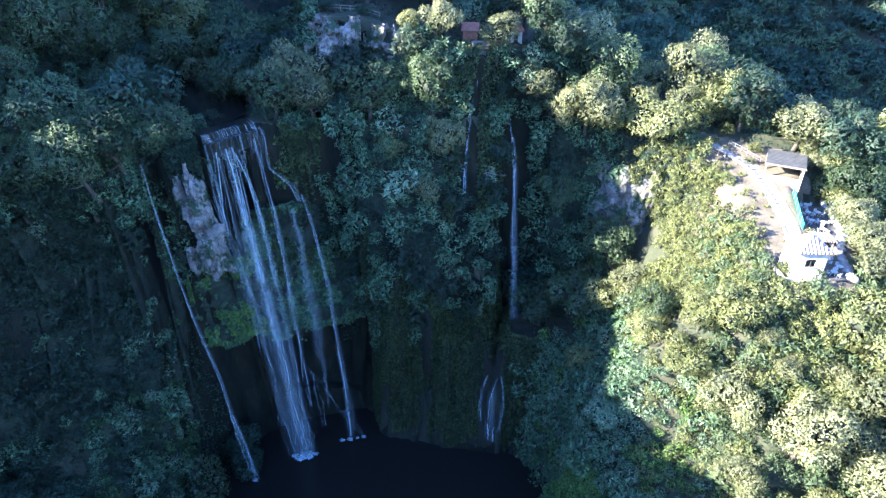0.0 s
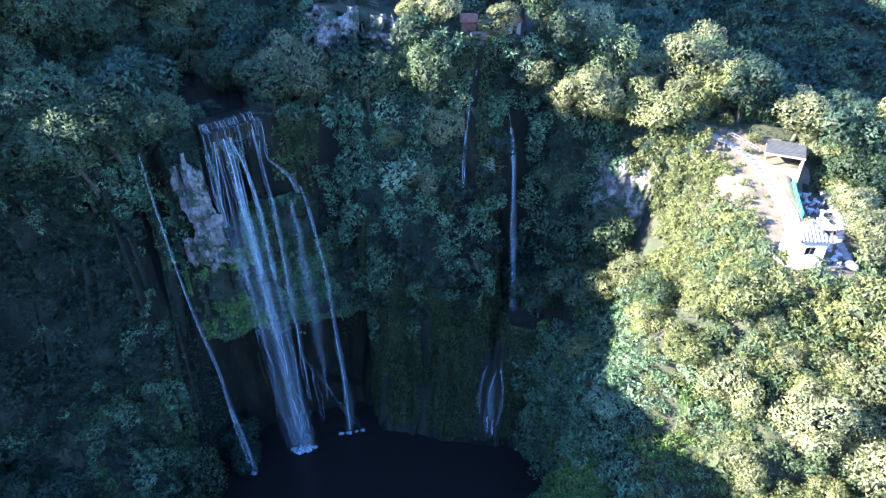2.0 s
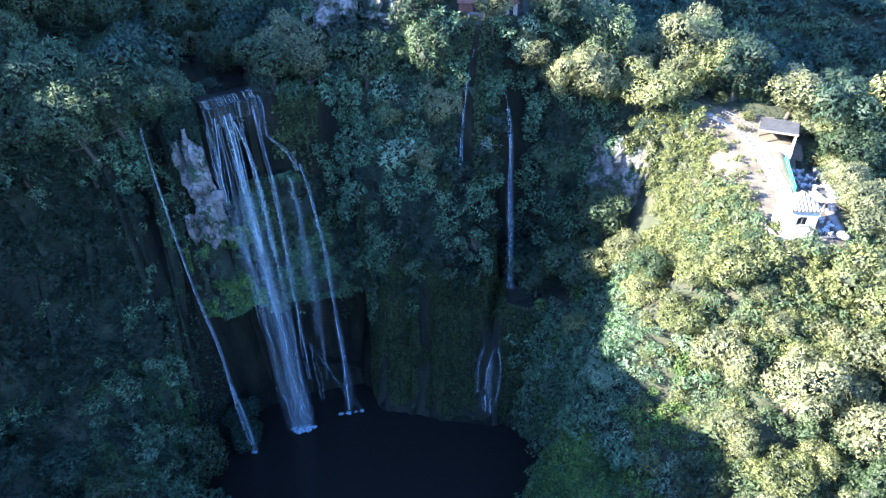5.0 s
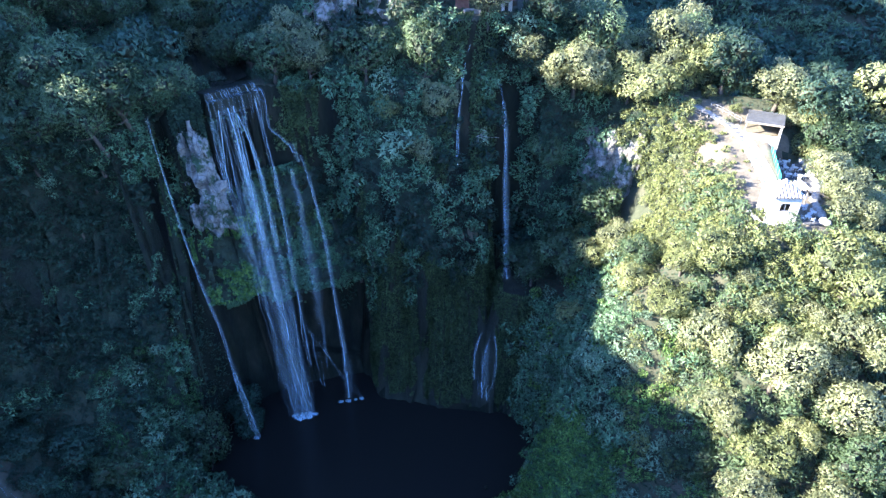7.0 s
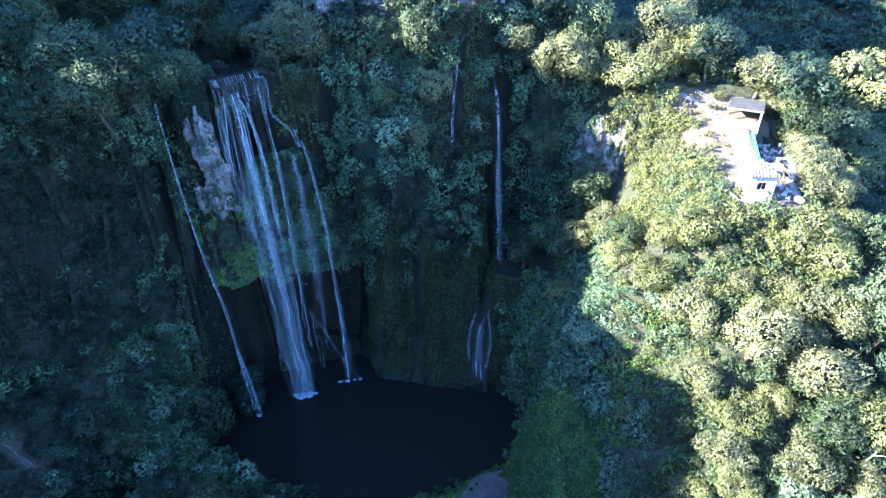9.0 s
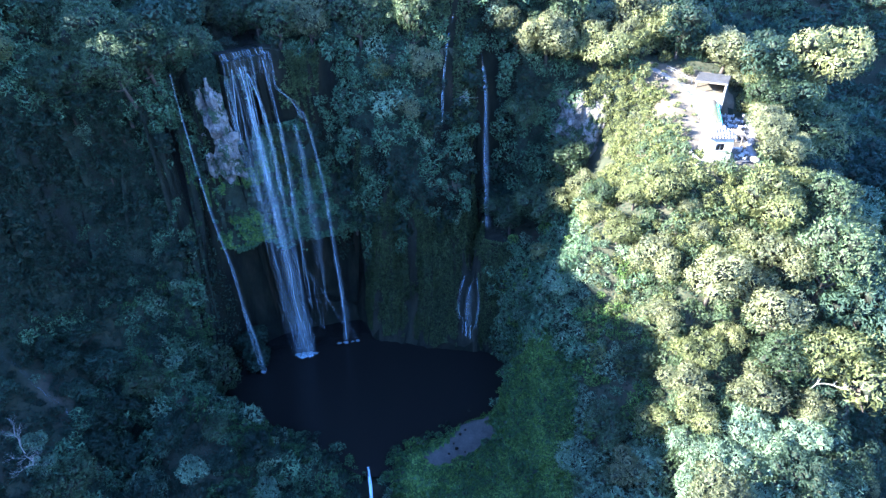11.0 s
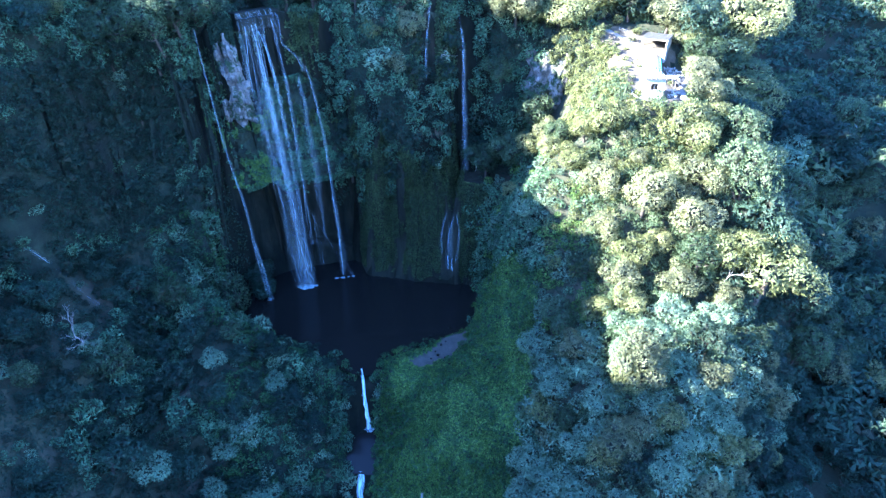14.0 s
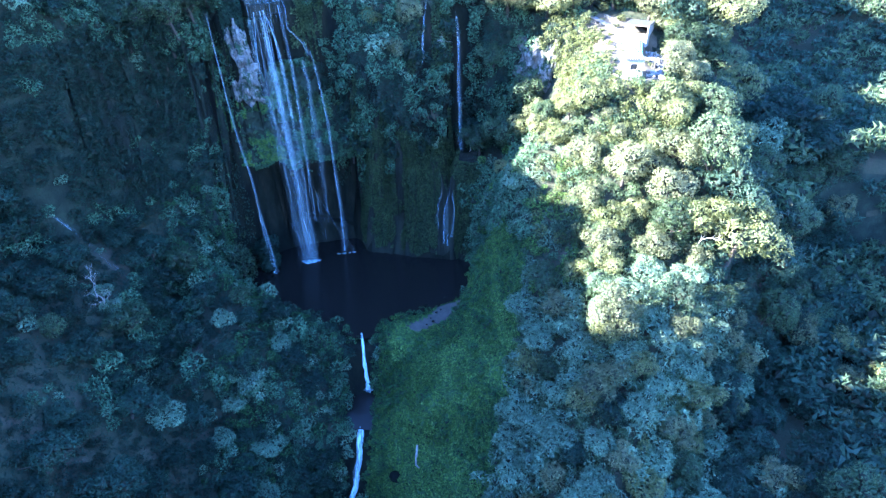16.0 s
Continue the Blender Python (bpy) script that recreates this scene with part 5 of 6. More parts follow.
FLAG = speckled("dark_flagstone", [(0.3, (0.055, 0.055, 0.058)), (0.7, (0.12, 0.118, 0.115))], 0.7, 3.5, 0.9, 0.6, 0.05)

# the lookout hut: pale walls, a window through the front, a hipped tile roof
HUT = Matrix.Translation((49.6, 87.3, 65.6)) @ Matrix.Rotation(radians(4), 4, "Z")
hut = tagged(new("lookout_hut"), "small pale plastered lookout hut with hipped tile roof on the spur", "hut")
hut.matrix_basis = HUT
W, H, T = 2.3, 5.2, 0.4
part("wall", box((-W, -W, 0, -0.85, -W + T, H), (0.85, -W, 0, W, -W + T, H), (-0.85, -W, 0, 0.85, -W + T, 2.7), (-0.85, -W, 4.1, 0.85, -W + T, H)), PLASTER, hut)
part("wall", box((-W, W - T, 0, W, W, H)), PLASTER, hut)
part("wall", box((-W, -W + T, 0, -W + T, -0.6, H), (-W, 0.6, 0, -W + T, W - T, H), (-W, -0.6, 2.2, -W + T, 0.6, H)), PLASTER, hut)
part("wall", box((W - T, -W + T, 0, W, W - T, H)), PLASTER, hut)
part("floor_slab", box((-W + T, -W + T, 0.02, W - T, W - T, 0.15)), STONE, hut)
# ceiling coloured near black so the hut's inside looks shaded
part("ceiling_slab", box((-W + T, -W + T, H - 0.25, W - T, W - T, H - 0.05)), OPENING_SHADE, hut)
win = part("window", box((-0.85, -W + 0.1, 2.66, 0.85, -W + 0.3, 2.7), (-0.04, -W + 0.15, 2.7, 0.04, -W + 0.22, 4.1)), IRON, hut)
part("sill", box((-1.0, -W - 0.1, 2.58, 1.0, -W, 2.69), bevel=0.02), STONE, win)
bm = bmesh.new()
for k in range(9):
    a = math.pi * k / 8
    b2 = math.pi * (k + 1) / 8
    if k < 8:
        for c, d in ((a, b2),):
            vs = [bm.verts.new((math.cos(q) * 0.86 * s2 if s2 else math.cos(q) * 0.86, -W + 0.03, (3.75 + 0.34 * math.sin(q)) if s2 else 4.12)) for q, s2 in ((c, 1), (d, 1), (d, 0), (c, 0))]
            bm.faces.new(vs)
part("arch", bm, PLASTER, win)
E2, RH = W + 0.38, 2.1
bm = bmesh.new()
ring0 = [bm.verts.new(v) for v in ((-E2, -E2, H - 0.05), (E2, -E2, H - 0.05), (E2, E2, H - 0.05), (-E2, E2, H - 0.05))]
ring1 = [bm.verts.new(v) for v in ((-E2, -E2, H + 0.1), (E2, -E2, H + 0.1), (E2, E2, H + 0.1), (-E2, E2, H + 0.1))]
apex = bm.verts.new((0, 0, H + 0.1 + RH))
bm.faces.new(ring0[::-1])
for k in range(4):
    bm.faces.new((ring0[k], ring0[(k + 1) % 4], ring1[(k + 1) % 4], ring1[k]))
    bm.faces.new((ring1[k], ring1[(k + 1) % 4], apex))
roof = part("roof", bm, WOOD, hut)
for side in range(4):
    turn = Matrix.Rotation(side * math.pi / 2, 3, "Z")
    for k in range(-4, 5):
        x = k * 0.58
        run = 1 - abs(x) / E2
        if run > 0.08:
            a = turn @ Vector((x, -E2 - 0.04, H + 0.14))
            b2 = turn @ Vector((x, -E2 + run * E2, H + 0.14 + run * RH))
            part("roof_tile", rod(a, b2, 0.15, 6), TILE, roof)

# low parapet round the hut's platform and steps below it
parapet = tagged(new("parapet"), "low pale stone parapet beside the lookout hut", "wall")
for x0, y0, x1, y1 in ((46.2, 84.3, 52.6, 84.0), (46.2, 84.3, 45.8, 92.0)):
    bm = box((0, -0.2, -0.6, math.hypot(x1 - x0, y1 - y0), 0.2, 0.75), bevel=0.05)
    bm.transform(Matrix.Translation((x0, y0, 65.8)) @ Matrix.Rotation(math.atan2(y1 - y0, x1 - x0), 4, "Z"))
    part("wall_run", bm, STONE, parapet)

# the paved path along the spur, in slabs
course = [(40.5, 126.8), (44.5, 121.6), (47.5, 118.8), (50.2, 116.0), (51.6, 112.5), (52.4, 107), (52.8, 101), (52.0, 96), (51.0, 91.5)]
d = np.r_[0, np.cumsum([math.dist(a, b) for a, b in zip(course, course[1:])])]
path = tagged(new("path"), "pale paved footpath along the crest of the spur", "path", kind="structure")
steps_n = int(d[-1] / 1.15)
for k in range(steps_n):
    t0 = (k + 0.5) / steps_n * d[-1]
    x, y = np.interp(t0, d, [c[0] for c in course]), np.interp(t0, d, [c[1] for c in course])
    x2, y2 = np.interp(t0 + 0.3, d, [c[0] for c in course]), np.interp(t0 + 0.3, d, [c[1] for c in course])
    z = land(x, y)
    for s2 in (-1, 0, 1):
        bm = box((-0.54, s2 * 0.95 - 0.46, -0.3, 0.54, s2 * 0.95 + 0.46, 0.10 + 0.02 * random.random()), bevel=0.02)
        bm.transform(Matrix.Translation((x, y, z)) @ Matrix.Rotation(math.atan2(y2 - y, x2 - x), 4, "Z") @ Matrix.Rotation(math.atan2(z - land(x2, y2), math.dist((x, y), (x2, y2))), 4, "Y"))
        part("slab", bm, PAVING, path)


def railing(name, label, points, height, mat, post=0.05, gap=2.0, rails=(0.5, 1.0)):
    """Posts with rails between, along a line on the ground."""
    ob = tagged(new(name), label, "railing")
    pts = []
    for a, b in zip(points, points[1:]):
        k = max(1, round(math.dist(a[:2], b[:2]) / gap))
        pts += [tuple(a[i] + (b[i] - a[i]) * j / k for i in range(len(a))) for j in range(k)]
    pts.append(points[-1])
    pts = [(x, y, rest[0] if rest else land(x, y)) for x, y, *rest in pts]
    for x, y, z in pts:
        part("post", rod((x, y, z - 0.4), (x, y, z + height), post, 6), mat, ob)
    for a, b in zip(pts, pts[1:]):
        for q in rails:
            part("rail", rod((a[0], a[1], a[2] + height * q), (b[0], b[1], b[2] + height * q), post * 0.7, 5), mat, ob)
    return ob


railing("railing", "grey iron railing along the west edge of the footpath", [(45.6, 118.2), (48.4, 115.2), (49.8, 111.5), (50.5, 106), (50.9, 100), (50.2, 94)], 1.0, IRON)
railing("wooden_fence", "weathered wooden fence where the footpath meets the woods", [(38.8, 124.6), (42.6, 119.6), (45.0, 118.0)], 1.1, WOOD, 0.08, 1.6)
railing("railing", "dark iron railing beside the flat-roofed shelter", [(46.5, 121.8), (49.5, 119.2), (51.6, 117.2)], 1.1, IRON, 0.05, 1.2)
net = tagged(new("netting_fence"), "bright green netting fence between path and terrace", "fence")
line = [(55.8, 109.6), (55.2, 105), (54.5, 99.6)]
for (x0, y0), (x1, y1) in zip(line, line[1:]):
    for k in range(3):
        ax, ay, bx, by = x0 + (x1 - x0) * k / 3, y0 + (y1 - y0) * k / 3, x0 + (x1 - x0) * (k + 1) / 3, y0 + (y1 - y0) * (k + 1) / 3
        za, zb = land(ax - 1.2, ay), land(bx - 1.2, by)
        bm = bmesh.new()
        lo = [(ax, ay, za - 0.1), (bx, by, zb - 0.1), (bx, by, zb + 1.15), (ax, ay, za + 1.15)]
        f0 = [bm.verts.new(v) for v in lo]
        f1 = [bm.verts.new((v[0] + 0.06, v[1], v[2])) for v in lo]
        bm.faces.new(f0[::-1]), bm.faces.new(f1)
        for j in range(4):
            bm.faces.new((f0[j], f0[(j + 1) % 4], f1[(j + 1) % 4], f1[j]))
        part("panel", bm, NETTING, net)
        part("post", rod((ax, ay, za - 0.5), (ax, ay, za + 1.3), 0.05, 6), IRON, net)

# flat-roofed shelter beside the path
shelter = tagged(new("shelter"), "open shelter with grey flat roof and pale front beside the footpath", "shelter")
shelter.matrix_basis = Matrix.Translation((55.0, 116.2, 70.4)) @ Matrix.Rotation(radians(-22), 4, "Z")
part("roof", box((-2.6, -4.0, 3.6, 4.4, 4.0, 3.85), bevel=0.04), FELT, shelter)
for k in range(11):
    part("roof_rib", box((-2.5, -3.8 + 0.76 * k - 0.05, 3.85, 4.3, -3.8 + 0.76 * k + 0.05, 3.93)), FELT, shelter)
part("fascia", box((-2.7, -4.15, 3.5, -2.62, 4.15, 3.8), (-2.7, -4.1, 3.5, 4.4, -4.02, 3.8)), WOOD, shelter)
part("back_wall", box((3.9, -3.8, -2.0, 4.2, 3.8, 3.6)), PLASTER, shelter)
part("end_wall", box((-2.4, -3.9, -2.0, 3.9, -3.65, 1.4)), STONE, shelter)
part("counter", box((-2.3, -3.4, -0.5, -1.8, 3.0, 1.0), bevel=0.03), STONE, shelter)
for y in (-3.6, -1.2, 1.2, 3.6):
    part("post", box((-2.45, y - 0.1, -2.0, -2.25, y + 0.1, 3.6)), WOOD, shelter)

# the sunken terrace: paving, tables, chairs, rubble wall
terrace = tagged(new("terrace"), "sunken paved terrace beside the spur path", "terrace", kind="structure")
for i in range(4):
    for j in range(9):
        x, y = 57.4 + i * 1.55 + 0.12 * j - 0.5 * (j < 2) * i, 96.6 + j * 1.75
        part("slab", box((x - 0.75, y - 0.85, 66.0, x + 0.75, y + 0.85, 66.34 + 0.02 * ((i * 3 + j) % 3)), bevel=0.02), FLAG, terrace)
part("slab", box((53.6, 85.2, 65.4, 57.4, 92.6, 66.1), bevel=0.03), FLAG, terrace)


def table_set(x, y, z, first=None):
    if first:
        return copy_thing(first, Matrix.Translation((x, y, z)))
    ob = tagged(new("garden_table"), "round white plastic garden table on the terrace", "table", "terrace tables")
    bm = bmesh.new()
    bmesh.ops.create_cone(bm, cap_ends=True, segments=16, radius1=0.55, radius2=0.55, depth=0.05, matrix=Matrix.Translation((0, 0, 0.72)))
    part("tabletop", bm, PLASTIC, ob)
    for a in range(4):
        c, s2 = math.cos(a * math.pi / 2), math.sin(a * math.pi / 2)
        part("leg", rod((c * 0.4, s2 * 0.4, 0), (c * 0.3, s2 * 0.3, 0.7), 0.04, 6), PLASTIC, ob)
    ob.matrix_basis = Matrix.Translation((x, y, z))
    return ob


def chair(x, y, z, turn, first=None):
    m = Matrix.Translation((x, y, z)) @ Matrix.Rotation(turn, 4, "Z")
    if first:
        return copy_thing(first, m)
    ob = tagged(new("garden_chair"), "white moulded plastic garden chair on the terrace", "chair", "terrace chairs")
    part("seat", box((-0.24, -0.24, 0.42, 0.24, 0.24, 0.47), bevel=0.015), PLASTIC, ob)
    part("backrest", box((-0.24, 0.22, 0.47, 0.24, 0.27, 0.92), bevel=0.02), PLASTIC, ob)
    for a in (-1, 1):
        part("armrest", box((a * 0.25 - 0.03, -0.22, 0.64, a * 0.25 + 0.03, 0.24, 0.68)), PLASTIC, ob)
        for c in (-1, 1):
            part("leg", rod((a * 0.22, c * 0.22, 0), (a * 0.21, c * 0.21, 0.43), 0.03, 6), PLASTIC, ob)
    ob.matrix_basis = m
    return ob


T0 = C0 = None
for x, y, z in ((58.2, 110.4, 66.37), (59.6, 110.8, 66.37), (58.6, 107.4, 66.37), (60.4, 107.6, 66.37), (58.0, 104.2, 66.37), (59.8, 103.6, 66.37), (58.6, 100.8, 66.37), (55.2, 90.6, 66.12), (56.2, 88.4, 66.12), (54.6, 86.6, 66.12)):
    ob = table_set(x, y, z, T0)
    T0 = T0 or ob
    for a in (0.4, 2.4, 4.4):
        ob = chair(x + 0.85 * math.sin(a + x), y + 0.85 * math.cos(a + x), z, -(a + x), C0)
        C0 = C0 or ob
r = np.random.default_rng(3)


def boulder(x, y, z, s, mat, parent, name="stone", stretch=(1, 1, 0.75)):
    bm = bmesh.new()
    bmesh.ops.create_icosphere(bm, subdivisions=2, radius=1)
    off = r.uniform(0, 90, 3)
    for v in bm.verts:
        k = 1 + 0.35 * float(fuzz(v.co.x + off[0], v.co.y + off[1], v.co.z + off[2], 0.9))
        v.co = Vector((v.co.x * k * s * stretch[0], v.co.y * k * s * stretch[1], v.co.z * k * s * stretch[2]))
    bm.transform(Matrix.Translation((x, y, z)) @ Matrix.Rotation(r.uniform(0, 6.3), 4, "Z"))
    return part(name, bm, mat, parent)


rubble = tagged(new("rubble_wall"), "rough wall of pale boulders round the terrace edge", "wall")
edge = [(63.6, 113.5), (63.4, 109), (62.8, 105), (61.6, 100), (60.0, 96.5), (58.2, 93.2), (57.6, 89), (57.2, 85.2)]
de = np.r_[0, np.cumsum([math.dist(a, b) for a, b in zip(edge, edge[1:])])]
for k in range(34):
    t0 = k / 33 * de[-1]
    x, y = np.interp(t0, de, [c[0] for c in edge]), np.interp(t0, de, [c[1] for c in edge])
    boulder(x + r.normal() * 0.15, y, 66.3 + 0.25 * r.random(), r.uniform(0.5, 0.85), PAVING, rubble)
railing("railing", "thin iron railing outside the rubble wall", [(64.4, 113.5, 66.2), (64.1, 108, 66.2), (63.4, 104, 66.2), (62.0, 99, 66.2), (60.4, 95, 66.2)], 1.3, IRON, 0.04, 1.6)
pergola = tagged(new("pergola"), "small slatted wooden pergola behind the lookout hut", "pergola")
for x in (53.6, 56.4):
    for y in (92.6, 95.4):
        part("post", box((x - 0.08, y - 0.08, 66, x + 0.08, y + 0.08, 69.0)), WOOD, pergola)
for k in range(9):
    part("slat", box((53.3 + k * 0.42, 92.2, 69.0, 53.42 + k * 0.42, 95.8, 69.12)), WOOD, pergola)


# ---- bare rock faces ----
def rock_face(name, label, a, b, low, high, depth, seed, slant=0.0, frayed=3.0, mat=PALE_ROCK):
    """A rough slab of cliff between two plan points, ragged at its edges, fissured and ledged."""
    a, b = np.array(a, float), np.array(b, float)
    nu, nv = 84, 70
    u, v = np.meshgrid(np.linspace(0, 1, nu), np.linspace(0, 1, nv))
    along = b - a
    out = np.array([along[1], -along[0]]) / np.linalg.norm(along)
    x, y = a[0] + along[0] * u + slant * (1 - v), a[1] + along[1] * u
    z = low + (high - low) * v
    ragged = fuzz(u * 9 + seed, v * 9, 0 * u + seed, 2.2, 3)
    inside = np.minimum.reduce([u, 1 - u, v, 1 - v]) * 3.2 + frayed * ragged - 0.15 * frayed
    bulge = depth * np.clip(inside, -1.5, 1) - 0.6 + 2.4 * fuzz(x, y + seed, z, 4.5, 5) + 1.1 * np.abs(fuzz(x + 9, y, z * 0.4, 1.5, 3)) + 0.9 * np.abs(fuzz(x, y + 30, z, 2.0, 3))
    vtx = np.stack([x + out[0] * bulge, y + out[1] * bulge, z], -1).reshape(-1, 3)
    c = np.arange(nu * nv).reshape(nv, nu)
    q = np.stack([c[:-1, :-1], c[:-1, 1:], c[1:, 1:], c[1:, :-1]], -1).reshape(-1, 4)
    q = q[inside.reshape(-1)[q].min(1) > -0.35]
    return tagged(new(name, mesh_of(vtx, q, name, [mat])), label, "rock", kind="structure")


rock_face("rock_face", "pale fissured travertine outcrop beside the slender fall", (-58.6, 91.8), (-52.6, 93.2), 56.5, 77, 2.2, 1, 3.0, 3.3)
def face_points(ob, count, keep):
    """Random places on a rock face, with its outward normals, where keep(x, y, z) holds."""
    me = ob.data
    co, no = np.zeros(3 * len(me.polygons)), np.zeros(3 * len(me.polygons))
    me.polygons.foreach_get("center", co)
    me.polygons.foreach_get("normal", no)
    co, no = co.reshape(-1, 3), no.reshape(-1, 3)
    no = no * np.sign(-no[:, 1:2] + 1e-6)
    pick = np.random.default_rng(count).choice(np.flatnonzero(keep(*co.T)), count)
    return co[pick] + np.random.default_rng(count + 1).uniform(-0.25, 0.25, (count, 3)), no[pick]


# the mossy, ledged wall behind the falls, overhanging the dark recess
wall = rock_face("rock_face", "dark mossy ledged rock wall behind the falls", (-65.4, 91.6), (-28.4, 113.6), 28.5, 64, 1.5, 6, 0.0, 1.9, MOSSY)
p, n3 = face_points(wall, 22000, lambda x, y, z: (fuzz(x, y, z, 4.0) > -0.02) & ((x < -40) | (z < 52)) & ((x < -33) | (z < 46)))
v, f = leaves(p + n3 * rng.uniform(0.0, 0.5, (len(p), 1)), n3 + [0, -0.3, 0.1], 0.42, rng)
tagged(new("moss", mesh_of(v, f, "moss", [LEAF_SHRUB])), "green moss and ferns on the wall between the falling streams", "moss", kind="stuff")
p, n3 = face_points(wall, 4500, lambda x, y, z: (x < -48) & (z > 34) & (z < 56) & (fuzz(x, y, z, 4.0) > 0.02))
v, f = leaves(p + n3 * rng.uniform(0.05, 0.8, (len(p), 1)), n3 + [0, -0.3, 0.2], 0.5, rng)
tagged(new("moss", mesh_of(v, f, "moss", [LEAF_GRASS])), "bright green moss bank behind the slender fall", "moss", kind="stuff")
p, n3 = face_points(wall, 1500, lambda x, y, z: (z < np.where(x > -40, 47, 56)) & (fuzz(x, y, z, 7.0) > -0.05))
gap = rng.uniform(1.2, 2.8, len(p))
sel = thinned(p, gap)[:150]
stuff("ferns", "small green ferns and shrubs on ledges behind the falls", "ferns", BUSH, p[sel], unit(n3[sel] + [0, -0.4, 0.4]), gap[sel] * 0.4, LEAF_SHRUB)
p, n3 = face_points(wall, 900, lambda x, y, z: (z > 59) & (x > -50) | (x > -36) & (z > 44))
gap = rng.uniform(1.0, 2.6, len(p))
sel = thinned(p, gap)[:110]
stuff("ferns", "dark ferns and tufts along the upper ledge behind the falls", "ferns", BUSH, p[sel], unit(n3[sel] + [0, -0.3, 0.3]), gap[sel] * 0.5, LEAF_SHADE_DARK)
p, n3 = face_points(wall, 7000, lambda x, y, z: (x > -50) & (z > 46) & (fuzz(x, y, z, 3.0) > 0.0))
v, f = leaves(p + n3 * rng.uniform(0.0, 0.4, (len(p), 1)), n3 + [0, -0.3, -0.3], 0.4, rng)
tagged(new("moss", mesh_of(v, f, "moss", [LEAF_MOSS])), "dark brown-green moss on the rock beside the falling streams", "moss", kind="stuff")
rock_face("rock_face", "pale rock apron at the foot of the travertine outcrop", (-57.4, 91.0), (-50.2, 94.4), 53.5, 65.5, 1.6, 11, 0.6, 3.0)
rock_face("rock_face", "narrow pale rock ledge on the dark western cliff", (-86.5, 75.0), (-74.0, 86.8), 75.5, 80.0, 1.2, 8, 0.0, 3.0)
rock_face("rock_face", "grey-white bare rock wall below the spur", (21.0, 125.6), (34.0, 121.0), 45.5, 68, 2.4, 2, 0.0, 1.3)
rock_face("rock_face", "white quarried rock face below the upper path", (-39.5, 119.5), (-28.5, 121.8), 85.5, 97.5, 2.0, 3)
rock_face("rock_face", "white rock face with roots below the upper trees", (-28.0, 121.5), (-18.5, 124.2), 86.5, 96.0, 2.0, 4)

# ---- upper path: fence, kiosk, red shelter ----
railing("wooden_fence", "weathered wooden fence above the white rock face", [(-44, 127.5), (-36, 128), (-26, 128.8)], 1.1, WOOD, 0.08, 2.0)
kiosk = tagged(new("kiosk"), "small cream kiosk with brown tiled roof by the upper path", "kiosk")
kiosk.matrix_basis = Matrix.Translation((2.2, 136.5, land(2.2, 136.5)))
part("wall", box((-1.3, -1.2, -0.5, -0.45, 1.2, 2.7), (0.45, -1.2, -0.5, 1.3, 1.2, 2.7), (-0.45, -1.0, -0.5, 0.45, 1.2, 2.7), (-0.45, -1.2, 2.1, 0.45, -1.0, 2.7)), PLASTER, kiosk)
part("door", box((-0.42, -1.1, -0.4, 0.42, -1.04, 2.1)), OPENING_SHADE, kiosk)
bm = bmesh.new()
base = [bm.verts.new(v) for v in ((-1.7, -1.6, 2.7), (1.7, -1.6, 2.7), (1.7, 1.6, 2.7), (-1.7, 1.6, 2.7))]
top_r = [bm.verts.new(v) for v in ((-0.8, 0, 4.0), (0.8, 0, 4.0))]
bm.faces.new(base[::-1]), bm.faces.new((base[0], base[1], top_r[1], top_r[0])), bm.faces.new((base[2], base[3], top_r[0], top_r[1]))
bm.faces.new((base[1], base[2], top_r[1])), bm.faces.new((base[3], base[0], top_r[0]))
kroof = part("roof", bm, RED_TILE, kiosk)
for k in range(-4, 5):
    x = k * 0.36
    part("roof_tile", rod((x, -1.62, 2.74), (x * 0.55, -0.02, 4.03), 0.09, 6), RED_TILE, kroof)
red = tagged(new("timber_shelter"), "dark red timber shelter with pitched roof by the upper path", "shelter")
red.matrix_basis = Matrix.Translation((-7.6, 135.6, land(-7.6, 135.6)))
part("wall", box((-1.6, -1.2, -0.5, 1.4, 1.2, 2.6)), RED_TILE, red)
bm = bmesh.new()
q = [bm.verts.new(v) for v in ((-2.0, -1.6, 2.5), (1.8, -1.6, 2.5), (1.8, 1.6, 2.5), (-2.0, 1.6, 2.5), (-2.0, 0, 4.1), (1.8, 0, 4.1))]
bm.faces.new((q[0], q[1], q[5], q[4])), bm.faces.new((q[2], q[3], q[4], q[5])), bm.faces.new((q[0], q[4], q[3])), bm.faces.new((q[1], q[2], q[5])), bm.faces.new((q[3], q[2], q[1], q[0]))
part("roof", bm, RED_TILE, red)
low_wall = tagged(new("garden_wall"), "low pale curved garden wall by the upper path", "wall")
for k in range(7):
    a0 = radians(200 - k * 26)
    bm = box((-0.45, -0.15, -0.4, 0.45, 0.15, 1.2), bevel=0.03)
    x, y = -5.0 + 1.9 * math.cos(a0), 130.0 + 1.5 * math.sin(a0)
    bm.transform(Matrix.Translation((x, y, land(x, y))) @ Matrix.Rotation(a0 + math.pi / 2, 4, "Z"))
    part("wall_piece", bm, PAVING, low_wall)
upper = tagged(new("path"), "pale gravel path along the upper edge of the gorge", "path", kind="structure")
uv, uf = [], []
for k in range(24):
    x = -14 + k * 1.0
    y0 = rim(x) + 3.6 + 0.5 * math.sin(k)
    for q2 in (0, 2.2):
        uv.append((x, y0 + q2, land(x, y0 + q2) + 0.12))
    if k:
        uf.append((2 * k - 2, 2 * k, 2 * k + 1, 2 * k - 1))
part_mesh("surface", mesh_of(uv, uf, "surface", [DUST]), upper)

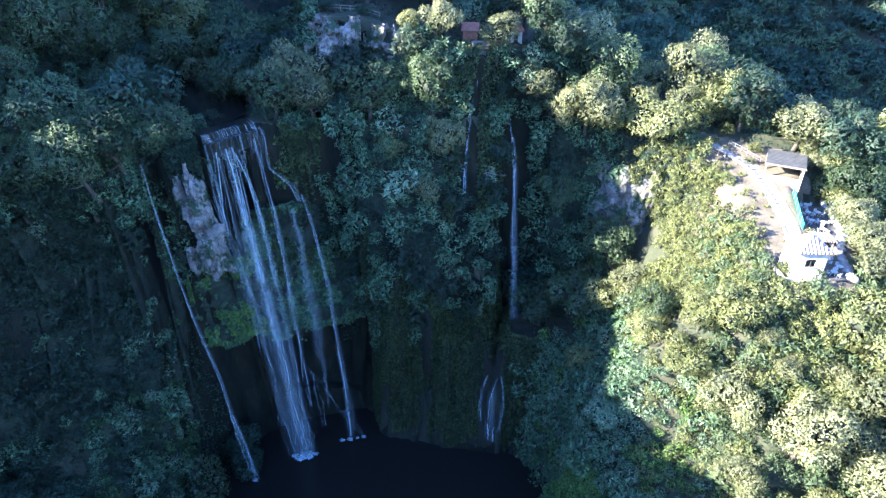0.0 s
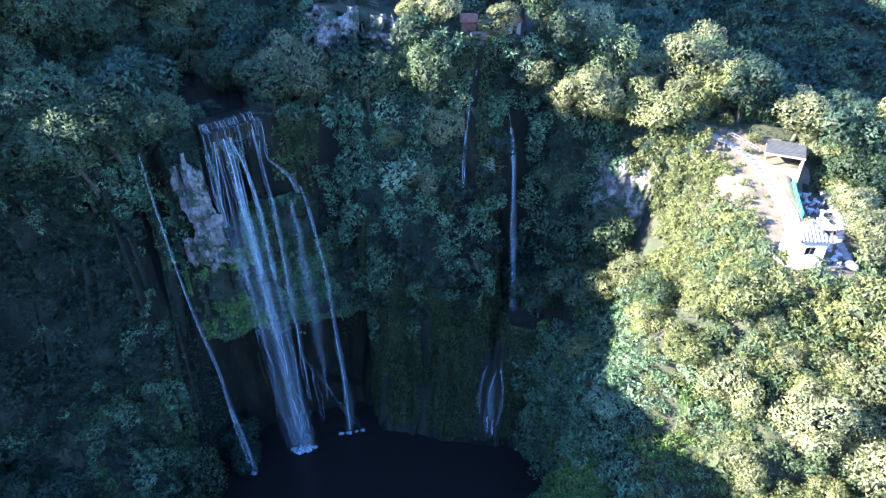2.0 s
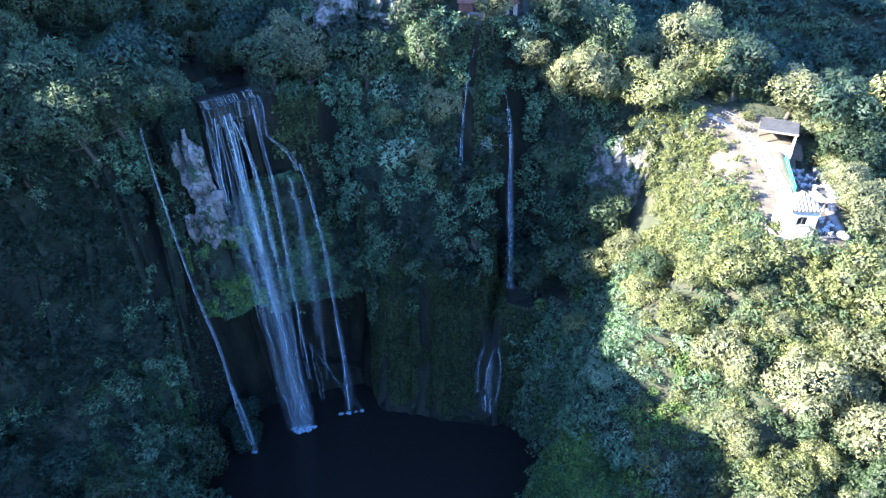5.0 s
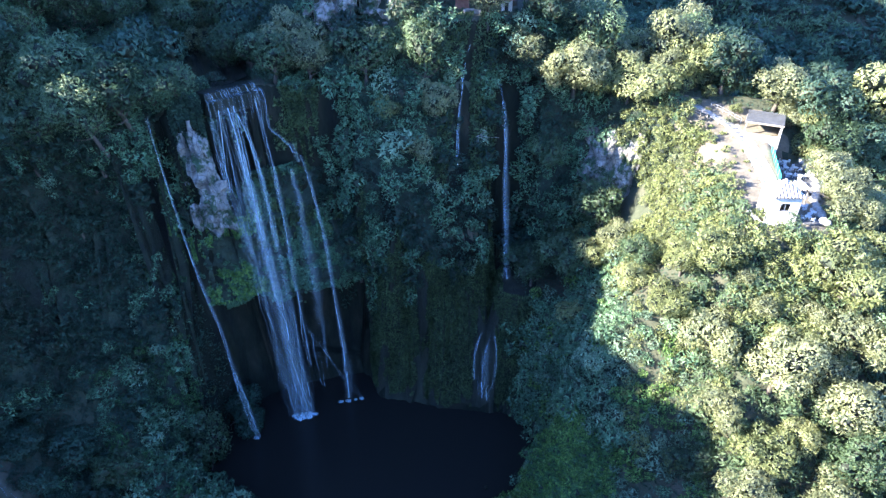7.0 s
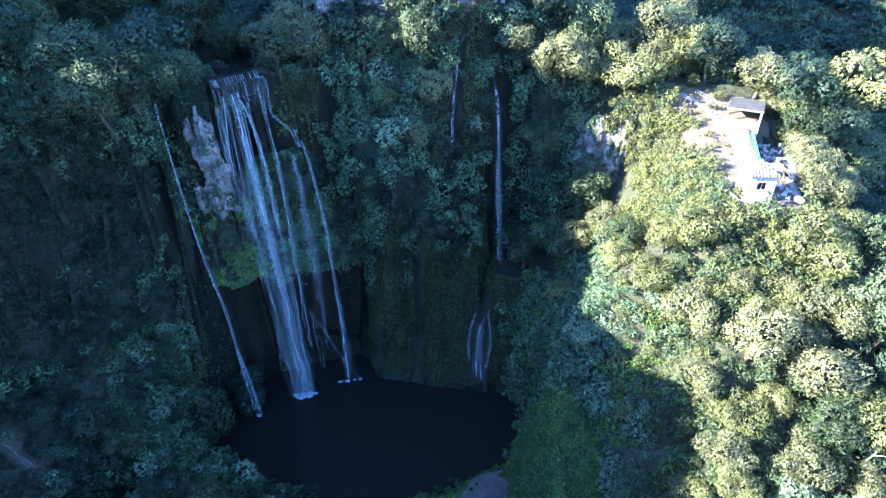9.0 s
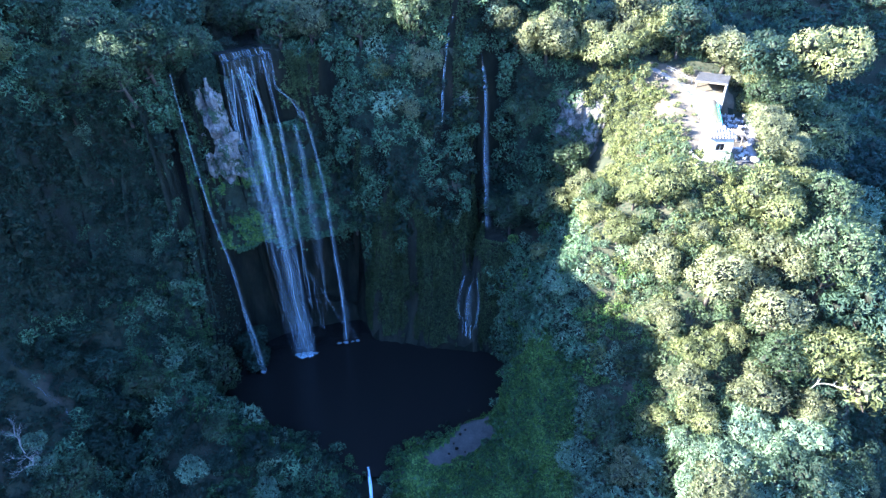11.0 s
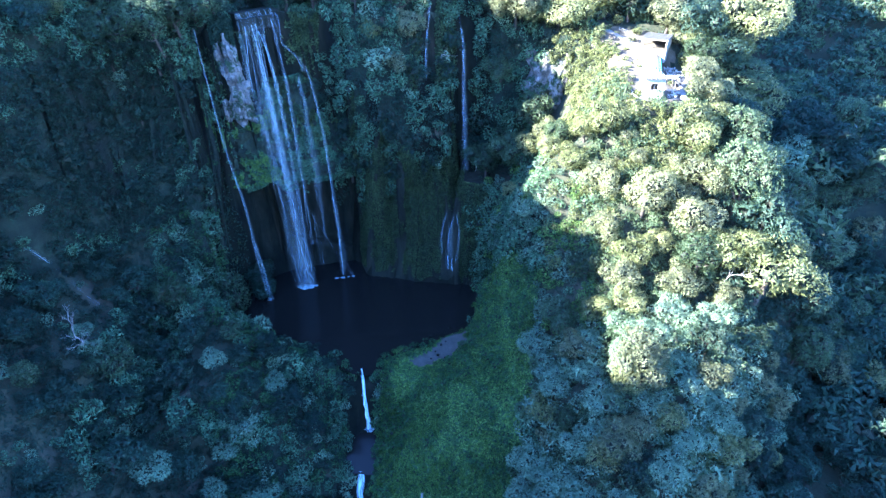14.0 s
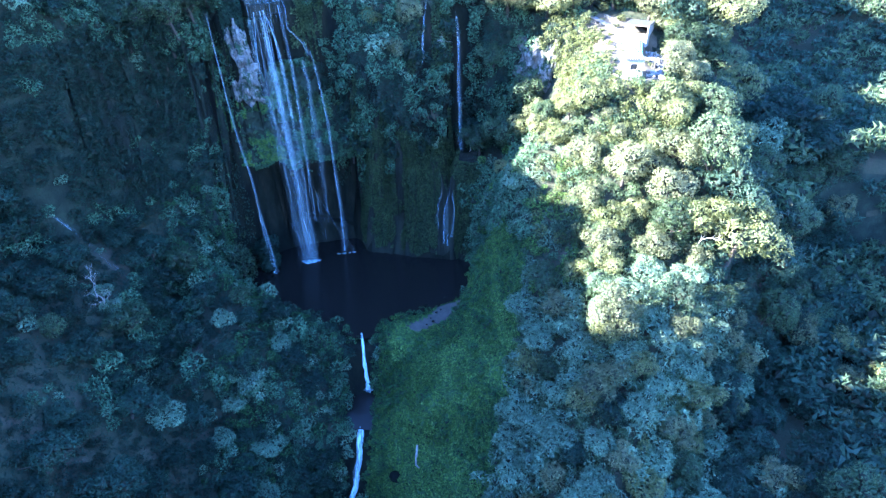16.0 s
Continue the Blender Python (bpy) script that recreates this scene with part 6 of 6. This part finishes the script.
# ---- weir at the lip ----
weir = tagged(new("weir"), "stepped stone weir at the lip of the main fall", "weir")
L = math.hypot(6.4, 9.4) - 0.5
for back, top_z in ((-1.25, 79.85), (0.0, 81.15)):
    bm = box((0, back, -3, L, 3.2 + back, 0), bevel=0.14)
    for v in bm.verts:
        v.co.y += 0.25 * float(fuzz(v.co.x, v.co.y, v.co.z, 2.0))
    bm.transform(Matrix.Translation((-52.3, 96.1, top_z)) @ Matrix.Rotation(math.atan2(9.4, 6.4), 4, "Z"))
    part("step", bm, WET_SHADE_ROCK, weir)
for s0 in np.sort(rw.uniform(0.0, 0.98, 54)):
    a, b2, c2 = lip(s0, 81.22, -0.5), lip(s0 + 0.012, 81.1, 0.15), lip(s0 + 0.02, 79.95, 0.55)
    sheet("crest_water", main_fall, [a, b2, c2, lip(s0 + 0.03, 79.86, 1.3)], rw.uniform(0.05, 0.13), rw.uniform(0.06, 0.16), (WHITE, THREAD)[int(rw.random() < 0.6)], 0.03, cols=3)


# ---- dead wood ----
def branches(r, start, way, length, rad, depth, out):
    end = np.array(start) + np.array(way) * length
    mid = (np.array(start) + end) / 2 + r.normal(size=3) * length * 0.07
    out.append(tube([start, mid, end], [rad, rad * 0.8, rad * 0.55], 5))
    if depth:
        for _ in range(r.integers(2, 4)):
            branches(r, mid + (end - mid) * r.uniform(0.2, 1.0), unit(np.array(way) + r.normal(size=3) * 0.55), length * r.uniform(0.5, 0.75), rad * 0.55, depth - 1, out)


def dead_tree(name, label, x, y, z, way, length, rad, depth, seed):
    out = []
    branches(np.random.default_rng(seed), np.array([0, 0, 0.0]), unit(np.array(way, float)), length, rad, depth, out)
    ob = tagged(new(name), label, "dead tree")
    ob.matrix_basis = Matrix.Translation((x, y, z))
    part_mesh("branches", mesh_of(*joined(out), "branches", [DEADWOOD], smooth=True), ob)
    return ob


dead_tree("dead_tree", "bleached dead tree among shrubs on the shaded bank", -75, 38.6, land(-75, 38.6), (0.1, -0.2, 1), 4.6, 0.11, 6, 2)
dead_tree("dead_tree", "bleached dead tree leaning over the shaded bank", -73.4, 37.2, land(-73.4, 37.2), (0.35, -0.1, 0.9), 4.2, 0.10, 6, 3)
dead_tree("dead_branch", "bare white branch arching from the cleft", -3.5, 118.2, 66.0, (0.55, -0.5, 0.6), 3.2, 0.10, 3, 4)
dead_tree("dead_branch", "bare forked snag at the foot of the thin fall", 8.2, 112.5, 34.5, (0.1, -0.3, 1), 3.0, 0.10, 2, 6)
dead_tree("dead_tree", "grey leafless tree on the sunlit ridge", 64, 56, land(64, 56), (0.2, -0.2, 1), 4.6, 0.13, 5, 9)
log = tagged(new("fallen_log"), "pale fallen log lying on the stream bank", "log")
part_mesh("trunk", mesh_of(*tube([(1.0, 35.0, land(1.0, 35.0) + 0.4), (0.8, 33.6, land(0.8, 33.6) + 0.5), (0.9, 32.2, land(0.9, 32.2) + 0.45), (1.9, 31.0, land(1.9, 31.0) + 0.4)], [0.34, 0.3, 0.26, 0.16], 8), "trunk", [DEADWOOD], smooth=True), log)

# boulders at the water's edge
for x, y, z, s2 in ((-6.2, 70.0, 0.1, 1.3), (-8.0, 68.2, 0.0, 1.0), (-1.5, 75.2, 0.1, 0.6), (3.5, 79.8, 0.0, 0.5), (-11.0, 104.0, 0.0, 0.7), (-9.8, 103.6, 0.0, 0.45), (10.5, 84.0, 0.1, 0.9), (-4.5, 32.6, -23.6, 1.8), (-0.2, 65.4, 0.45, 0.35), (1.4, 67.2, 0.45, 0.42), (2.4, 65.0, 0.45, 0.3), (1.9, 71.6, 0.4, 0.38), (3.0, 73.0, 0.4, 0.3), (4.8, 65.2, 0.45, 0.4), (6.2, 64.6, 0.45, 0.3), (0.6, 68.6, 0.45, 0.25), (3.4, 66.4, 0.45, 0.22)):
    ob = boulder(x, y, z, s2, WET_SHADE_ROCK, None, "boulder")
    tagged(ob, "dark wet boulder at the water's edge", "boulder", "boulders by the water")

# trickle on the western slope
trickle = tagged(new("trickle"), "thin white trickle running down the wooded slope", "stream")
tp = [(x, y, land(x, y) + 0.5) for x, y in RILL]
threads("rill", trickle, tp[:4], 3, 0.35, 0.16, THREAD, 1.2, 0.3)
threads("rill", trickle, tp[:4], 2, 0.2, 0.2, WHITE, 1.2, 0.3)
threads("rill", trickle, tp[3:], 2, 0.25, 0.10, THREAD, 1.2, 0.3)
# bushes on the bare spur
p = np.array([(49.2, 117.0), (44.6, 112.5), (41.2, 105), (44.5, 104), (42.5, 100.5), (45.5, 100.0), (40.5, 110), (43.5, 122), (45.2, 94.5), (43.0, 96.0), (56.5, 96.8), (57.2, 112.8), (47.0, 97.5), (41.0, 117.5), (46.8, 87), (44.5, 90.5), (42.3, 115.0), (46.5, 108.0), (39.7, 101.8), (44.4, 96.5), (41.4, 94.4), (39.3, 113.8), (36.6, 110.5), (42.2, 98.6), (55.8, 99.4)])
pz = ground_z(p[:, 0], p[:, 1])
size = np.r_[np.random.default_rng(8).uniform(1.0, 2.0, 16), 3.0, 1.1, 2.8, 2.2, 2.6, 2.4, 2.2, 2.4, 0.9]
for k, ((x, y), z, s2) in enumerate(zip(p, pz, size)):
    bv, bf, bs, _ = BIG[k % 6]
    me = mesh_of(bv, bf, "leaves", [LEAF_DRY if k % 3 else LEAF_OLIVE, TWIG_SHADE], bs)
    ob = tagged(new("bush"), "sunlit yellow-green bush on the bare spur" if k % 3 else "grey-green bush on the bare spur", "bush", "bushes on the spur")
    ob.matrix_basis = Matrix.Translation((x, y, z - 0.3)) @ Matrix.Rotation(k * 1.7, 4, "Z") @ Matrix.Diagonal((s2, s2, s2, 1))
    part_mesh("leaves", me, ob)
